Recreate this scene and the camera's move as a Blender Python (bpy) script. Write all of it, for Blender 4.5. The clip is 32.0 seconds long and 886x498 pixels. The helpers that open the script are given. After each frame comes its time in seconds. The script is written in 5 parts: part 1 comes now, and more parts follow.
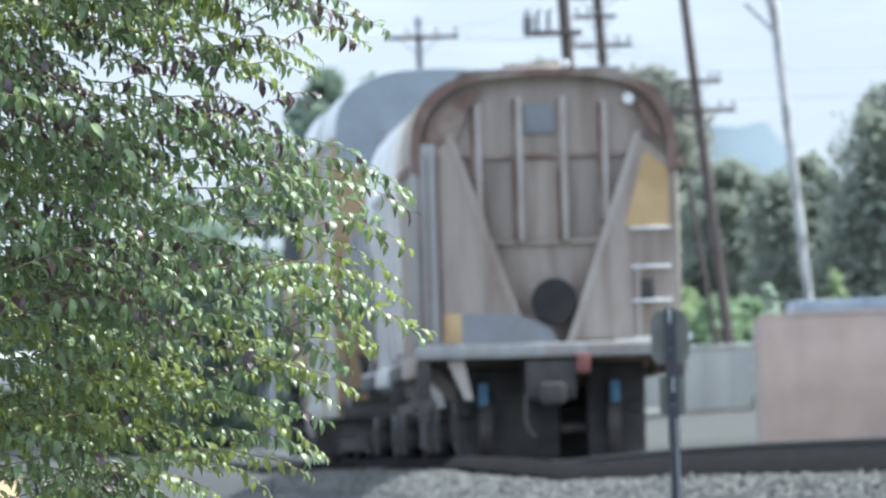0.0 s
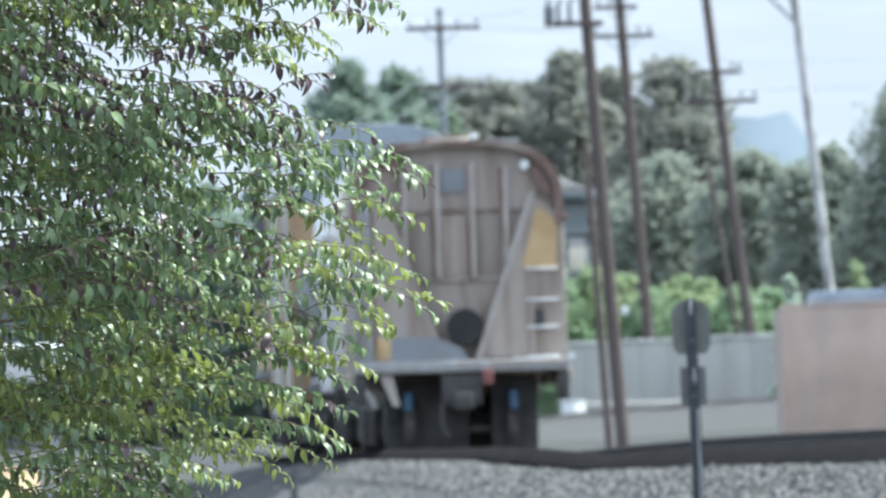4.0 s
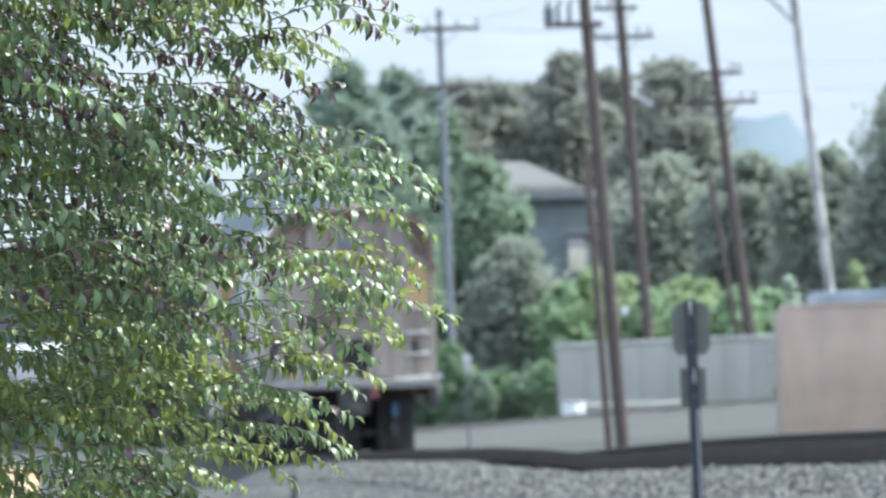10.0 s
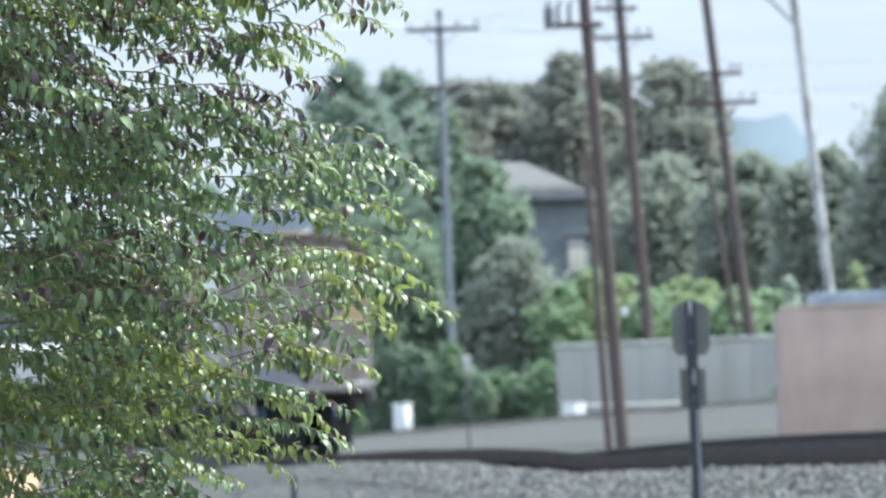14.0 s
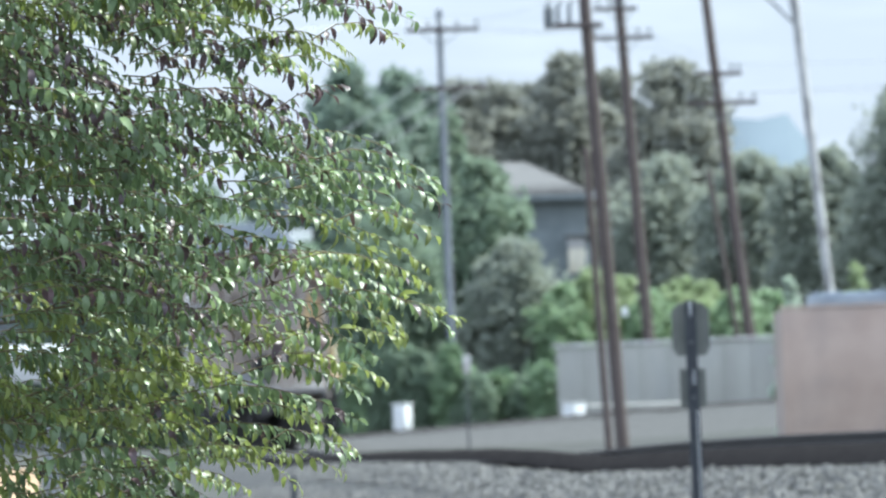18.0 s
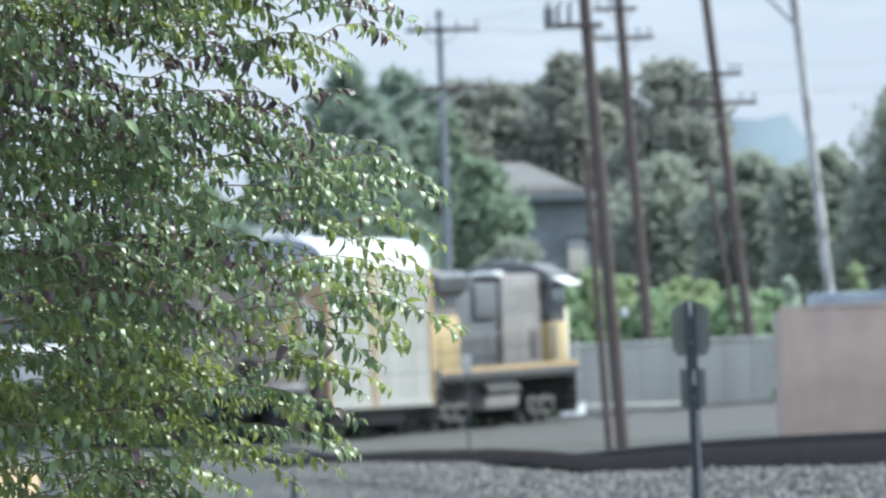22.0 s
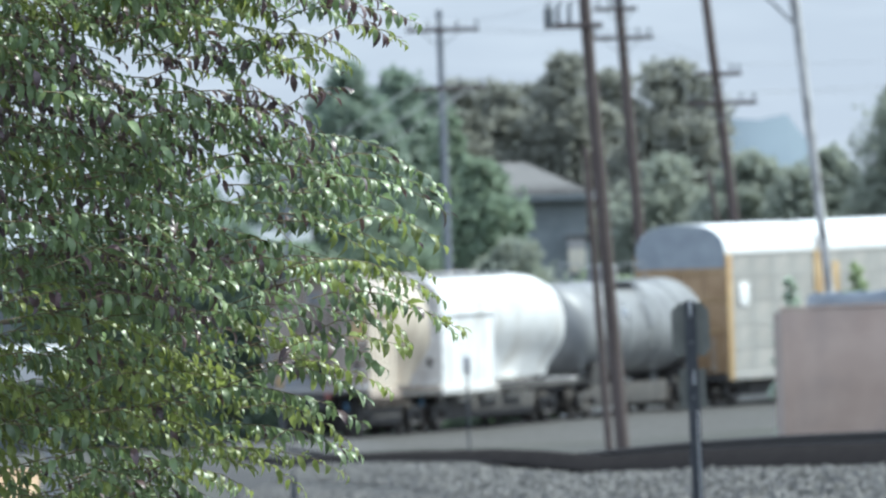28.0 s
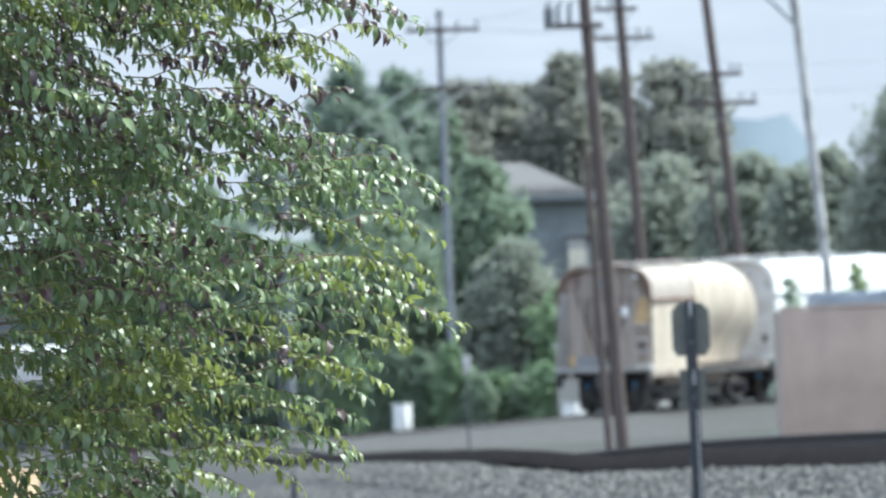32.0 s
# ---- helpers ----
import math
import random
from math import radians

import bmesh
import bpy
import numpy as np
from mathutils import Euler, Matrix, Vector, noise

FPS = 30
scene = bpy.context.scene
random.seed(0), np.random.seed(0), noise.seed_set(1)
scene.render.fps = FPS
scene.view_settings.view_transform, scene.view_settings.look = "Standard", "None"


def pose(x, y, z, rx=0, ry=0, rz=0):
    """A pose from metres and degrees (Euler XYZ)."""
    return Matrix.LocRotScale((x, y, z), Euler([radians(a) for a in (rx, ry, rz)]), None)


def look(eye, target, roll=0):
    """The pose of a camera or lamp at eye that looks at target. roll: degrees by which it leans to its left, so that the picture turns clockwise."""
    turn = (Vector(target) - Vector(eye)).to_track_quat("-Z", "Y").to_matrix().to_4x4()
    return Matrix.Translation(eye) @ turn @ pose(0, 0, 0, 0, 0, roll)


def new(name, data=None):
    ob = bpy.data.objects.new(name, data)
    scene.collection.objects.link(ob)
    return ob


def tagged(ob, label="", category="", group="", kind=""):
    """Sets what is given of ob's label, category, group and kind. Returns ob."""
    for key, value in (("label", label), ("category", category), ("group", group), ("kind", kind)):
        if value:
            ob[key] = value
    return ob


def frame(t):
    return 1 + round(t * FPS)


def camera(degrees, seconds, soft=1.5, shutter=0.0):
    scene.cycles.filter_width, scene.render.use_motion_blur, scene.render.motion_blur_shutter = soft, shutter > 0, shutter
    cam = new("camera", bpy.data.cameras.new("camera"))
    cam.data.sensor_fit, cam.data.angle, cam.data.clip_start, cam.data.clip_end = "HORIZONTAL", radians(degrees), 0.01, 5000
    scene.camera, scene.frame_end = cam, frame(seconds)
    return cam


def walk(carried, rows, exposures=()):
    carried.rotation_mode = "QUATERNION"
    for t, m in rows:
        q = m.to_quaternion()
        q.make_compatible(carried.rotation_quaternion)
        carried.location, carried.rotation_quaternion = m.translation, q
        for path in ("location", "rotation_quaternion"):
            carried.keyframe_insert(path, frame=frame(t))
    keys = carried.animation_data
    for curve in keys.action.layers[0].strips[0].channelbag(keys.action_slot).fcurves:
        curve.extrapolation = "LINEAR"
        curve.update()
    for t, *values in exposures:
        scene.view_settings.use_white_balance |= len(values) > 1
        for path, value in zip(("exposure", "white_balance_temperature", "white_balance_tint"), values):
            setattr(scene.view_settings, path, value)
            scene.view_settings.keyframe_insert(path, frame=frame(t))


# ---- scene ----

# ---------------------------------------------------------------- camera
# A long lens on a stand beside a branch line; it settles in the first moments and then stays.
EYE_H = 0.25
LEAN = -1.6
cam = camera(2.807, 32.0, soft=2.2)
cam.data.dof.use_dof = True
cam.data.dof.focus_distance = 43.0
cam.data.dof.aperture_fstop = 35.0


def aim(dx, dz):
    return look((0, 0, EYE_H), (dx, 1000, EYE_H + 10.6 + dz), LEAN)


STILL = aim(0, 0)
walk(cam, [(0.0, aim(1.18, 0.5)), (0.1, aim(1.09, 0.02)), (0.2, aim(0.44, 0.25)), (0.3, aim(0.03, 0.0)),
           (0.5, STILL), (1.0, STILL), (16.0, aim(0.02, 0.1)), (32.0, aim(0.02, 0.12))],
     exposures=[(0.0, 1.03, 5950, -2), (8.0, 1.03, 5950, -2), (16.0, 1.0, 5950, -2), (20.5, 0.96, 5950, -2), (24.0, 0.65, 5950, -2), (30.0, 0.65, 5950, -2), (32.0, 0.85, 5950, -2)])

# ---------------------------------------------------------------- sky and sun
SUN_TO = Vector((0.58, 0.14, 0.80)).normalized()
world = bpy.data.worlds.new("sky")
scene.world = world
world.use_nodes = True
wn = world.node_tree
sky = wn.nodes.new("ShaderNodeTexSky")
sky.sky_type = "NISHITA"
sky.sun_disc = False
sky.sun_elevation = math.asin(SUN_TO.z)
sky.sun_rotation = math.atan2(SUN_TO.x, SUN_TO.y)
sky.air_density, sky.dust_density, sky.ozone_density = 1.0, 0.6, 3.0
wn.nodes["Background"].inputs[1].default_value = 0.12
# summer haze whitens the lower sky all the way round, with thin streaks of cloud in it
co = wn.nodes.new("ShaderNodeTexCoord")
sep = wn.nodes.new("ShaderNodeSeparateXYZ")
wn.links.new(co.outputs["Generated"], sep.inputs[0])
low = wn.nodes.new("ShaderNodeMapRange")
low.inputs["From Min"].default_value, low.inputs["From Max"].default_value = 0.0, 0.9
low.inputs["To Min"].default_value, low.inputs["To Max"].default_value = 0.92, 0.72
wn.links.new(sep.outputs["Z"], low.inputs["Value"])
mp = wn.nodes.new("ShaderNodeMapping")
mp.inputs["Scale"].default_value = (60, 60, 380)
wn.links.new(co.outputs["Generated"], mp.inputs[0])
cl = wn.nodes.new("ShaderNodeTexNoise")
cl.inputs["Scale"].default_value, cl.inputs["Detail"].default_value = 1.0, 4
wn.links.new(mp.outputs[0], cl.inputs["Vector"])
cr = wn.nodes.new("ShaderNodeValToRGB")
cr.color_ramp.elements[0].position, cr.color_ramp.elements[1].position = 0.45, 0.8
cr.color_ramp.elements[0].color, cr.color_ramp.elements[1].color = (3.27, 3.43, 4.18, 1), (4.06, 4.2, 4.9, 1)
wn.links.new(cl.outputs["Fac"], cr.inputs[0])
mix = wn.nodes.new("ShaderNodeMixRGB")
wn.links.new(low.outputs[0], mix.inputs[0])
wn.links.new(sky.outputs[0], mix.inputs[1])
veil = wn.nodes.new("ShaderNodeMapRange")
veil.inputs["From Min"].default_value, veil.inputs["From Max"].default_value = 0.05, 0.7
veil.inputs["To Min"].default_value, veil.inputs["To Max"].default_value = 1.0, 2.5
wn.links.new(sep.outputs["Z"], veil.inputs["Value"])
high = wn.nodes.new("ShaderNodeVectorMath")
high.operation = "SCALE"
wn.links.new(cr.outputs[0], high.inputs[0])
wn.links.new(veil.outputs[0], high.inputs["Scale"])
wn.links.new(high.outputs[0], mix.inputs[2])
wn.links.new(mix.outputs[0], wn.nodes["Background"].inputs[0])
sun = new("sun", bpy.data.lights.new("sun", "SUN"))
sun.data.energy, sun.data.angle, sun.data.color = 4.3, radians(0.6), (1.0, 0.95, 0.87)
sun.matrix_world = look((0, 0, 60), Vector((0, 0, 60)) - SUN_TO)


# ---------------------------------------------------------------- materials
def material(name, low, high, scale=6.0, rough=0.7, metal=0.0, bump=0.25, fine=40.0, stretch=(1, 1, 1),
             stain=None, stain_scale=0.7, stain_amount=0.5, gloss=0.5, per_object=0.0, leaf=0.0, per_island=0.0, coat=0.0):
    m = bpy.data.materials.new(name)
    m.use_nodes = True
    t = m.node_tree
    b = t.nodes["Principled BSDF"]
    co = t.nodes.new("ShaderNodeTexCoord")
    mp = t.nodes.new("ShaderNodeMapping")
    mp.inputs["Scale"].default_value = stretch
    t.links.new(co.outputs["Object"], mp.inputs[0])
    big = t.nodes.new("ShaderNodeTexNoise")
    big.inputs["Scale"].default_value, big.inputs["Detail"].default_value = scale, 6
    small = t.nodes.new("ShaderNodeTexNoise")
    small.inputs["Scale"].default_value, small.inputs["Detail"].default_value = fine, 3
    for n in (big, small):
        t.links.new(mp.outputs[0], n.inputs["Vector"])
    add = t.nodes.new("ShaderNodeMath")
    add.operation = "MULTIPLY_ADD"
    t.links.new(small.outputs["Fac"], add.inputs[0])
    add.inputs[1].default_value = 0.35
    t.links.new(big.outputs["Fac"], add.inputs[2])
    ramp = t.nodes.new("ShaderNodeValToRGB")
    ramp.color_ramp.elements[0].position, ramp.color_ramp.elements[1].position = 0.42, 0.92
    ramp.color_ramp.elements[0].color, ramp.color_ramp.elements[1].color = (*low, 1), (*high, 1)
    t.links.new(add.outputs[0], ramp.inputs[0])
    col = ramp.outputs[0]
    if stain:
        sn = t.nodes.new("ShaderNodeTexNoise")
        sn.inputs["Scale"].default_value, sn.inputs["Detail"].default_value = stain_scale, 8
        t.links.new(mp.outputs[0], sn.inputs["Vector"])
        sr = t.nodes.new("ShaderNodeValToRGB")
        sr.color_ramp.elements[0].position, sr.color_ramp.elements[1].position = 0.48, 0.68
        sr.color_ramp.elements[0].color, sr.color_ramp.elements[1].color = (0, 0, 0, 1), (stain_amount,) * 3 + (1,)
        t.links.new(sn.outputs["Fac"], sr.inputs[0])
        mx = t.nodes.new("ShaderNodeMixRGB")
        mx.inputs[2].default_value = (*stain, 1)
        t.links.new(sr.outputs[0], mx.inputs[0])
        t.links.new(col, mx.inputs[1])
        col = mx.outputs[0]
    vary = per_object or per_island
    if vary:
        src = t.nodes.new("ShaderNodeObjectInfo") if per_object else t.nodes.new("ShaderNodeNewGeometry")
        out = src.outputs["Random" if per_object else "Random Per Island"]
        mul = t.nodes.new("ShaderNodeMapRange")
        mul.inputs["To Min"].default_value, mul.inputs["To Max"].default_value = 1 - vary, 1 + vary
        t.links.new(out, mul.inputs["Value"])
        hs = t.nodes.new("ShaderNodeHueSaturation")
        t.links.new(mul.outputs[0], hs.inputs["Value"])
        t.links.new(col, hs.inputs["Color"])
        col = hs.outputs[0]
    t.links.new(col, b.inputs["Base Color"])
    b.inputs["Roughness"].default_value, b.inputs["Metallic"].default_value = rough, metal
    b.inputs["Specular IOR Level"].default_value = gloss
    b.inputs["Coat Weight"].default_value, b.inputs["Coat Roughness"].default_value = coat, 0.36
    if bump:
        bp = t.nodes.new("ShaderNodeBump")
        bp.inputs["Strength"].default_value, bp.inputs["Distance"].default_value = bump, 0.02
        t.links.new(add.outputs[0], bp.inputs["Height"])
        t.links.new(bp.outputs[0], b.inputs["Normal"])
    if leaf:
        tr = t.nodes.new("ShaderNodeBsdfTranslucent")
        t.links.new(col, tr.inputs["Color"])
        ms = t.nodes.new("ShaderNodeMixShader")
        ms.inputs[0].default_value = leaf
        t.links.new(b.outputs[0], ms.inputs[1])
        t.links.new(tr.outputs[0], ms.inputs[2])
        t.links.new(ms.outputs[0], t.nodes["Material Output"].inputs[0])
    return m


M = {}
M["dirt"] = material("dry_dirt", (0.062, 0.062, 0.062), (0.104, 0.104, 0.102), 0.35, 1.0, gloss=0.0, fine=9, bump=0.5, stain=(0.095, 0.105, 0.075), stain_scale=0.12)
M["ballast"] = material("ballast_bed", (0.06, 0.06, 0.061), (0.125, 0.124, 0.124), 9, 1.0, gloss=0.0, fine=30, bump=1.0)
M["darkband"] = material("dark_rail_band", (0.014, 0.013, 0.014), (0.034, 0.032, 0.032), 9, 1.0, gloss=0.0, fine=30, bump=1.0)
M["stone"] = material("crushed_stone", (0.12, 0.117, 0.11), (0.208, 0.203, 0.194), 8, 0.95, gloss=0.1, fine=60, bump=0.3, per_island=0.32)
M["rail"] = material("rusty_rail", (0.022, 0.02, 0.02), (0.055, 0.045, 0.04), 7, 0.75, 0.2, fine=80)
M["railtop"] = material("dull_rail_top", (0.10, 0.10, 0.105), (0.18, 0.18, 0.185), 3, 0.5, 0.7, fine=30, bump=0.05)
M["tie"] = material("creosote_tie", (0.05, 0.042, 0.036), (0.13, 0.11, 0.09), 4, 0.95, gloss=0.1, fine=50, per_object=0.3, stretch=(1, 8, 8))
M["wood"] = material("weathered_pole_wood", (0.07, 0.053, 0.05), (0.13, 0.105, 0.098), 2.5, 0.9, fine=30, stretch=(5, 5, 0.6), stain=(0.07, 0.055, 0.045), stain_scale=1.2)
M["greywood"] = material("blue_grey_weathered_pole", (0.15, 0.165, 0.19), (0.27, 0.285, 0.31), 2.5, 0.85, fine=30, stretch=(5, 5, 0.6))
M["palewood"] = material("peeling_pale_pole", (0.30, 0.30, 0.30), (0.62, 0.61, 0.60), 2.2, 0.8, fine=16, stretch=(3, 3, 0.8), stain=(0.15, 0.14, 0.14), stain_scale=1.6, stain_amount=0.9)
M["steel"] = material("galvanised_steel", (0.20, 0.21, 0.22), (0.34, 0.35, 0.36), 6, 0.5, 0.6, fine=70)
M["signback"] = material("dull_sign_back", (0.12, 0.125, 0.11), (0.185, 0.19, 0.168), 5, 0.6, 0.1, fine=50)
M["darkpost"] = material("dark_post_steel", (0.045, 0.05, 0.06), (0.10, 0.105, 0.115), 9, 0.45, 0.4, fine=60)
M["wire"] = material("aluminium_wire", (0.30, 0.31, 0.33), (0.45, 0.46, 0.48), 3, 0.45, 0.4, fine=10, bump=0)
M["insul"] = material("glazed_insulator", (0.10, 0.11, 0.12), (0.19, 0.20, 0.21), 5, 0.3, fine=20, bump=0)
M["tan"] = material("tan_painted_block", (0.42, 0.315, 0.26), (0.54, 0.42, 0.355), 1.1, 0.9, fine=25, bump=0.35, stain=(0.34, 0.28, 0.25), stain_scale=0.8, per_object=0.06)
M["sand"] = material("sandy_roof_sheet", (0.30, 0.20, 0.12), (0.42, 0.30, 0.19), 2, 0.9, fine=20, gloss=0.2, stain=(0.2, 0.14, 0.09), stain_scale=1.5)
M["mortar"] = material("tan_mortar", (0.34, 0.27, 0.23), (0.44, 0.36, 0.31), 3, 0.95, fine=40, per_object=0.02)
M["greywall"] = material("grey_concrete_panel", (0.345, 0.335, 0.30), (0.43, 0.42, 0.38), 1.3, 0.9, fine=18, bump=0.25, stretch=(1, 1, 0.35), stain=(0.33, 0.33, 0.315), stain_scale=0.9, per_object=0.04)
M["oldconcrete"] = material("weathered_concrete", (0.20, 0.198, 0.185), (0.29, 0.285, 0.265), 1.2, 0.9, fine=15, stain=(0.15, 0.148, 0.14), stain_scale=1.1)
M["greyroof"] = material("blue_grey_metal_roof", (0.20, 0.24, 0.29), (0.33, 0.38, 0.44), 2, 0.55, 0.2, fine=14)
M["white"] = material("white_paint", (0.66, 0.67, 0.67), (0.84, 0.84, 0.83), 2.5, 0.4, fine=20, bump=0.06)
M["cream"] = material("cream_stucco", (0.66, 0.60, 0.46), (0.80, 0.75, 0.62), 2, 0.85, fine=20)
M["shingle"] = material("grey_shingle", (0.09, 0.088, 0.086), (0.15, 0.146, 0.142), 4, 0.9, fine=20, per_object=0.12)
M["housewall"] = material("dim_blue_siding", (0.195, 0.22, 0.225), (0.275, 0.305, 0.31), 2, 0.85, fine=12, per_object=0.06)
M["glass"] = material("dark_window_glass", (0.03, 0.035, 0.04), (0.05, 0.055, 0.06), 2, 0.08, fine=5, bump=0, gloss=0.8)
# The hill's blue haze is put into its base colour.
M["hill"] = material("haze_painted_blue_hill", (0.10, 0.13, 0.16), (0.14, 0.175, 0.205), 0.006, 1.0, fine=0.05, bump=0)
# Soot and dust, lightened further so that distance haze is in the colour.
M["black"] = material("sooty_dusty_hazed_underframe", (0.032, 0.031, 0.032), (0.08, 0.075, 0.072), 4, 0.85, fine=30, stain=(0.11, 0.098, 0.088), stain_scale=1.5)
M["soot"] = material("sooty_black_paint", (0.012, 0.012, 0.013), (0.032, 0.031, 0.03), 4, 0.8, fine=30)
M["wheel"] = material("worn_wheel_steel", (0.05, 0.045, 0.042), (0.13, 0.115, 0.105), 6, 0.6, 0.5, fine=40)
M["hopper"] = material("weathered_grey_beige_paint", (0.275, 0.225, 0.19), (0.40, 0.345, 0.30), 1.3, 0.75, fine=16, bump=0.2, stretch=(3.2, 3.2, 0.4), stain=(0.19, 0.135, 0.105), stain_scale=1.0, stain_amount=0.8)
M["hopperdark"] = material("rust_brown_edge", (0.13, 0.08, 0.062), (0.22, 0.15, 0.12), 3, 0.85, fine=25, stain=(0.33, 0.28, 0.24), stain_scale=2.2, stain_amount=0.9)
M["hoppershade"] = material("shade_toned_panel", (0.20, 0.165, 0.14), (0.30, 0.255, 0.22), 1.6, 0.8, fine=18, stretch=(3, 3, 0.5), stain=(0.14, 0.105, 0.085), stain_scale=1.4, stain_amount=0.6)
M["hoppergreyblue"] = material("skylit_strip_and_platform_grey", (0.27, 0.27, 0.265), (0.39, 0.385, 0.375), 2, 0.75, fine=20, stretch=(3, 3, 0.4), stain=(0.26, 0.22, 0.19), stain_scale=1.3, stain_amount=0.6)
M["hopperpale"] = material("pale_weathered_rib", (0.33, 0.285, 0.25), (0.44, 0.395, 0.355), 3, 0.75, fine=25)
M["hopperblue"] = material("blue_grey_slope_sheet", (0.19, 0.20, 0.215), (0.27, 0.275, 0.285), 2, 0.75, fine=20, stain=(0.25, 0.2, 0.17), stain_scale=1.5)
M["ochre"] = material("faded_ochre_panel", (0.40, 0.27, 0.13), (0.54, 0.38, 0.20), 2, 0.75, fine=16)
# Lighter than the end sheets: sunlight on the sides is put into the paint.
M["hopperside"] = material("sunlit_cream_beige_side", (0.47, 0.405, 0.33), (0.62, 0.55, 0.455), 1.1, 0.55, fine=12, bump=0.15, stretch=(1.6, 1.6, 0.4), stain=(0.30, 0.23, 0.17), stain_scale=1.2, stain_amount=0.6)
M["whiteend"] = material("dull_white_paint", (0.46, 0.45, 0.44), (0.62, 0.61, 0.60), 1.4, 0.6, fine=14, bump=0.1, stain=(0.32, 0.28, 0.25), stain_scale=1.0, stain_amount=0.6)
M["warehouse"] = material("blue_grey_cladding", (0.165, 0.178, 0.185), (0.24, 0.255, 0.262), 0.8, 0.6, 0.1, fine=6, stretch=(4, 1, 0.3))
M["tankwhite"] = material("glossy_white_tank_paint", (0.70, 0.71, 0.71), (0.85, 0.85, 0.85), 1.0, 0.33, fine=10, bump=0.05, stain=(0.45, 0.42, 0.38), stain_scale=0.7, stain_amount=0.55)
M["tankgrey"] = material("dull_grey_tank_paint", (0.145, 0.15, 0.155), (0.24, 0.245, 0.25), 1.0, 0.5, fine=12, bump=0.08, stain=(0.09, 0.09, 0.095), stain_scale=0.9, stain_amount=0.6)
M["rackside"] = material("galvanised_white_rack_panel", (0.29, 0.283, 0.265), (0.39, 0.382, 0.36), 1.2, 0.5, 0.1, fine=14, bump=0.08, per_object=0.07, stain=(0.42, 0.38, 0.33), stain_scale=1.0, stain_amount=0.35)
# Much lighter than the sides, with the sun from above put into it.
M["rackroof"] = material("sunlit_white_rack_roof", (0.70, 0.71, 0.72), (0.84, 0.85, 0.85), 1.0, 0.4, fine=10, bump=0.05)
# The shade on the car's end is in this blue-grey.
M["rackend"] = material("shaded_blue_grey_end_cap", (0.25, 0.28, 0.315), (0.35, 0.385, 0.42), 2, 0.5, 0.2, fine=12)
M["orange"] = material("faded_orange_yellow_paint", (0.33, 0.225, 0.11), (0.45, 0.33, 0.18), 2, 0.6, fine=14, stain=(0.3, 0.17, 0.08), stain_scale=1.4)
M["brown"] = material("orange_brown_end_door", (0.27, 0.17, 0.09), (0.38, 0.26, 0.15), 2, 0.7, fine=14)
# Yellow kept dull: its fading in distance haze is painted in.
M["yellow"] = material("locomotive_yellow", (0.40, 0.295, 0.13), (0.52, 0.40, 0.21), 1.5, 0.45, fine=12, bump=0.06, stain=(0.33, 0.24, 0.13), stain_scale=1.2)
# Dark grey lifted as well, with the haze put into it.
M["locogrey"] = material("locomotive_dark_grey", (0.08, 0.083, 0.09), (0.135, 0.138, 0.145), 2, 0.55, fine=15, stain=(0.06, 0.06, 0.06), stain_scale=1.2)
M["locomid"] = material("locomotive_mid_grey", (0.18, 0.165, 0.16), (0.27, 0.25, 0.24), 2, 0.5, fine=15)
M["blue"] = material("blue_painted_steel", (0.09, 0.20, 0.34), (0.16, 0.29, 0.45), 3, 0.55, fine=15)
M["red"] = material("dull_red_paint", (0.16, 0.06, 0.055), (0.24, 0.09, 0.08), 3, 0.6, fine=15)
M["bark"] = material("grey_brown_bark", (0.10, 0.075, 0.055), (0.22, 0.17, 0.13), 14, 0.9, fine=90, stretch=(1, 1, 0.4))
M["twig"] = material("brown_twig_bark", (0.10, 0.08, 0.04), (0.20, 0.16, 0.09), 30, 0.8, fine=150)
M["leaf"] = material("glossy_green_leaf", (0.112, 0.17, 0.075), (0.232, 0.305, 0.13), 14, 0.5, fine=90, bump=0.1, leaf=0.4, per_island=0.42, gloss=0.55, coat=0.7)
M["leafyoung"] = material("fresh_and_sunlit_leaf", (0.178, 0.222, 0.058), (0.295, 0.34, 0.095), 14, 0.5, fine=90, bump=0.1, leaf=0.5, per_island=0.34, gloss=0.55, coat=0.5)
# Backlight and maroon fringe of leaves against the sky, put into the colour.
M["leafred"] = material("backlit_maroon_leaf", (0.06, 0.034, 0.038), (0.125, 0.075, 0.078), 14, 0.45, fine=90, bump=0.1, leaf=0.25, per_island=0.4, gloss=0.6, coat=0.5)
# crowns: colours hold painted distance haze; half is reflected, half passes through the leaf
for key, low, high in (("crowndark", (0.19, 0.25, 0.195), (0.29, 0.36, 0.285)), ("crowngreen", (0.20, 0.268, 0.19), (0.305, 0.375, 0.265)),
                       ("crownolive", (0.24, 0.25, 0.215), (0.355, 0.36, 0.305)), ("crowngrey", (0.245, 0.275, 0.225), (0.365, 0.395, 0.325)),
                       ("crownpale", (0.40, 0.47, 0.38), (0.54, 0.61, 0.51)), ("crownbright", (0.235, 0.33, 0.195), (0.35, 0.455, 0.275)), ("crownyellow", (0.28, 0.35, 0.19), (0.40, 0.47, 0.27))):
    M[key] = material(key + "_hazed_foliage", low, high, 0.5, 0.55, fine=3, bump=0, leaf=0.52, per_island=0.12)


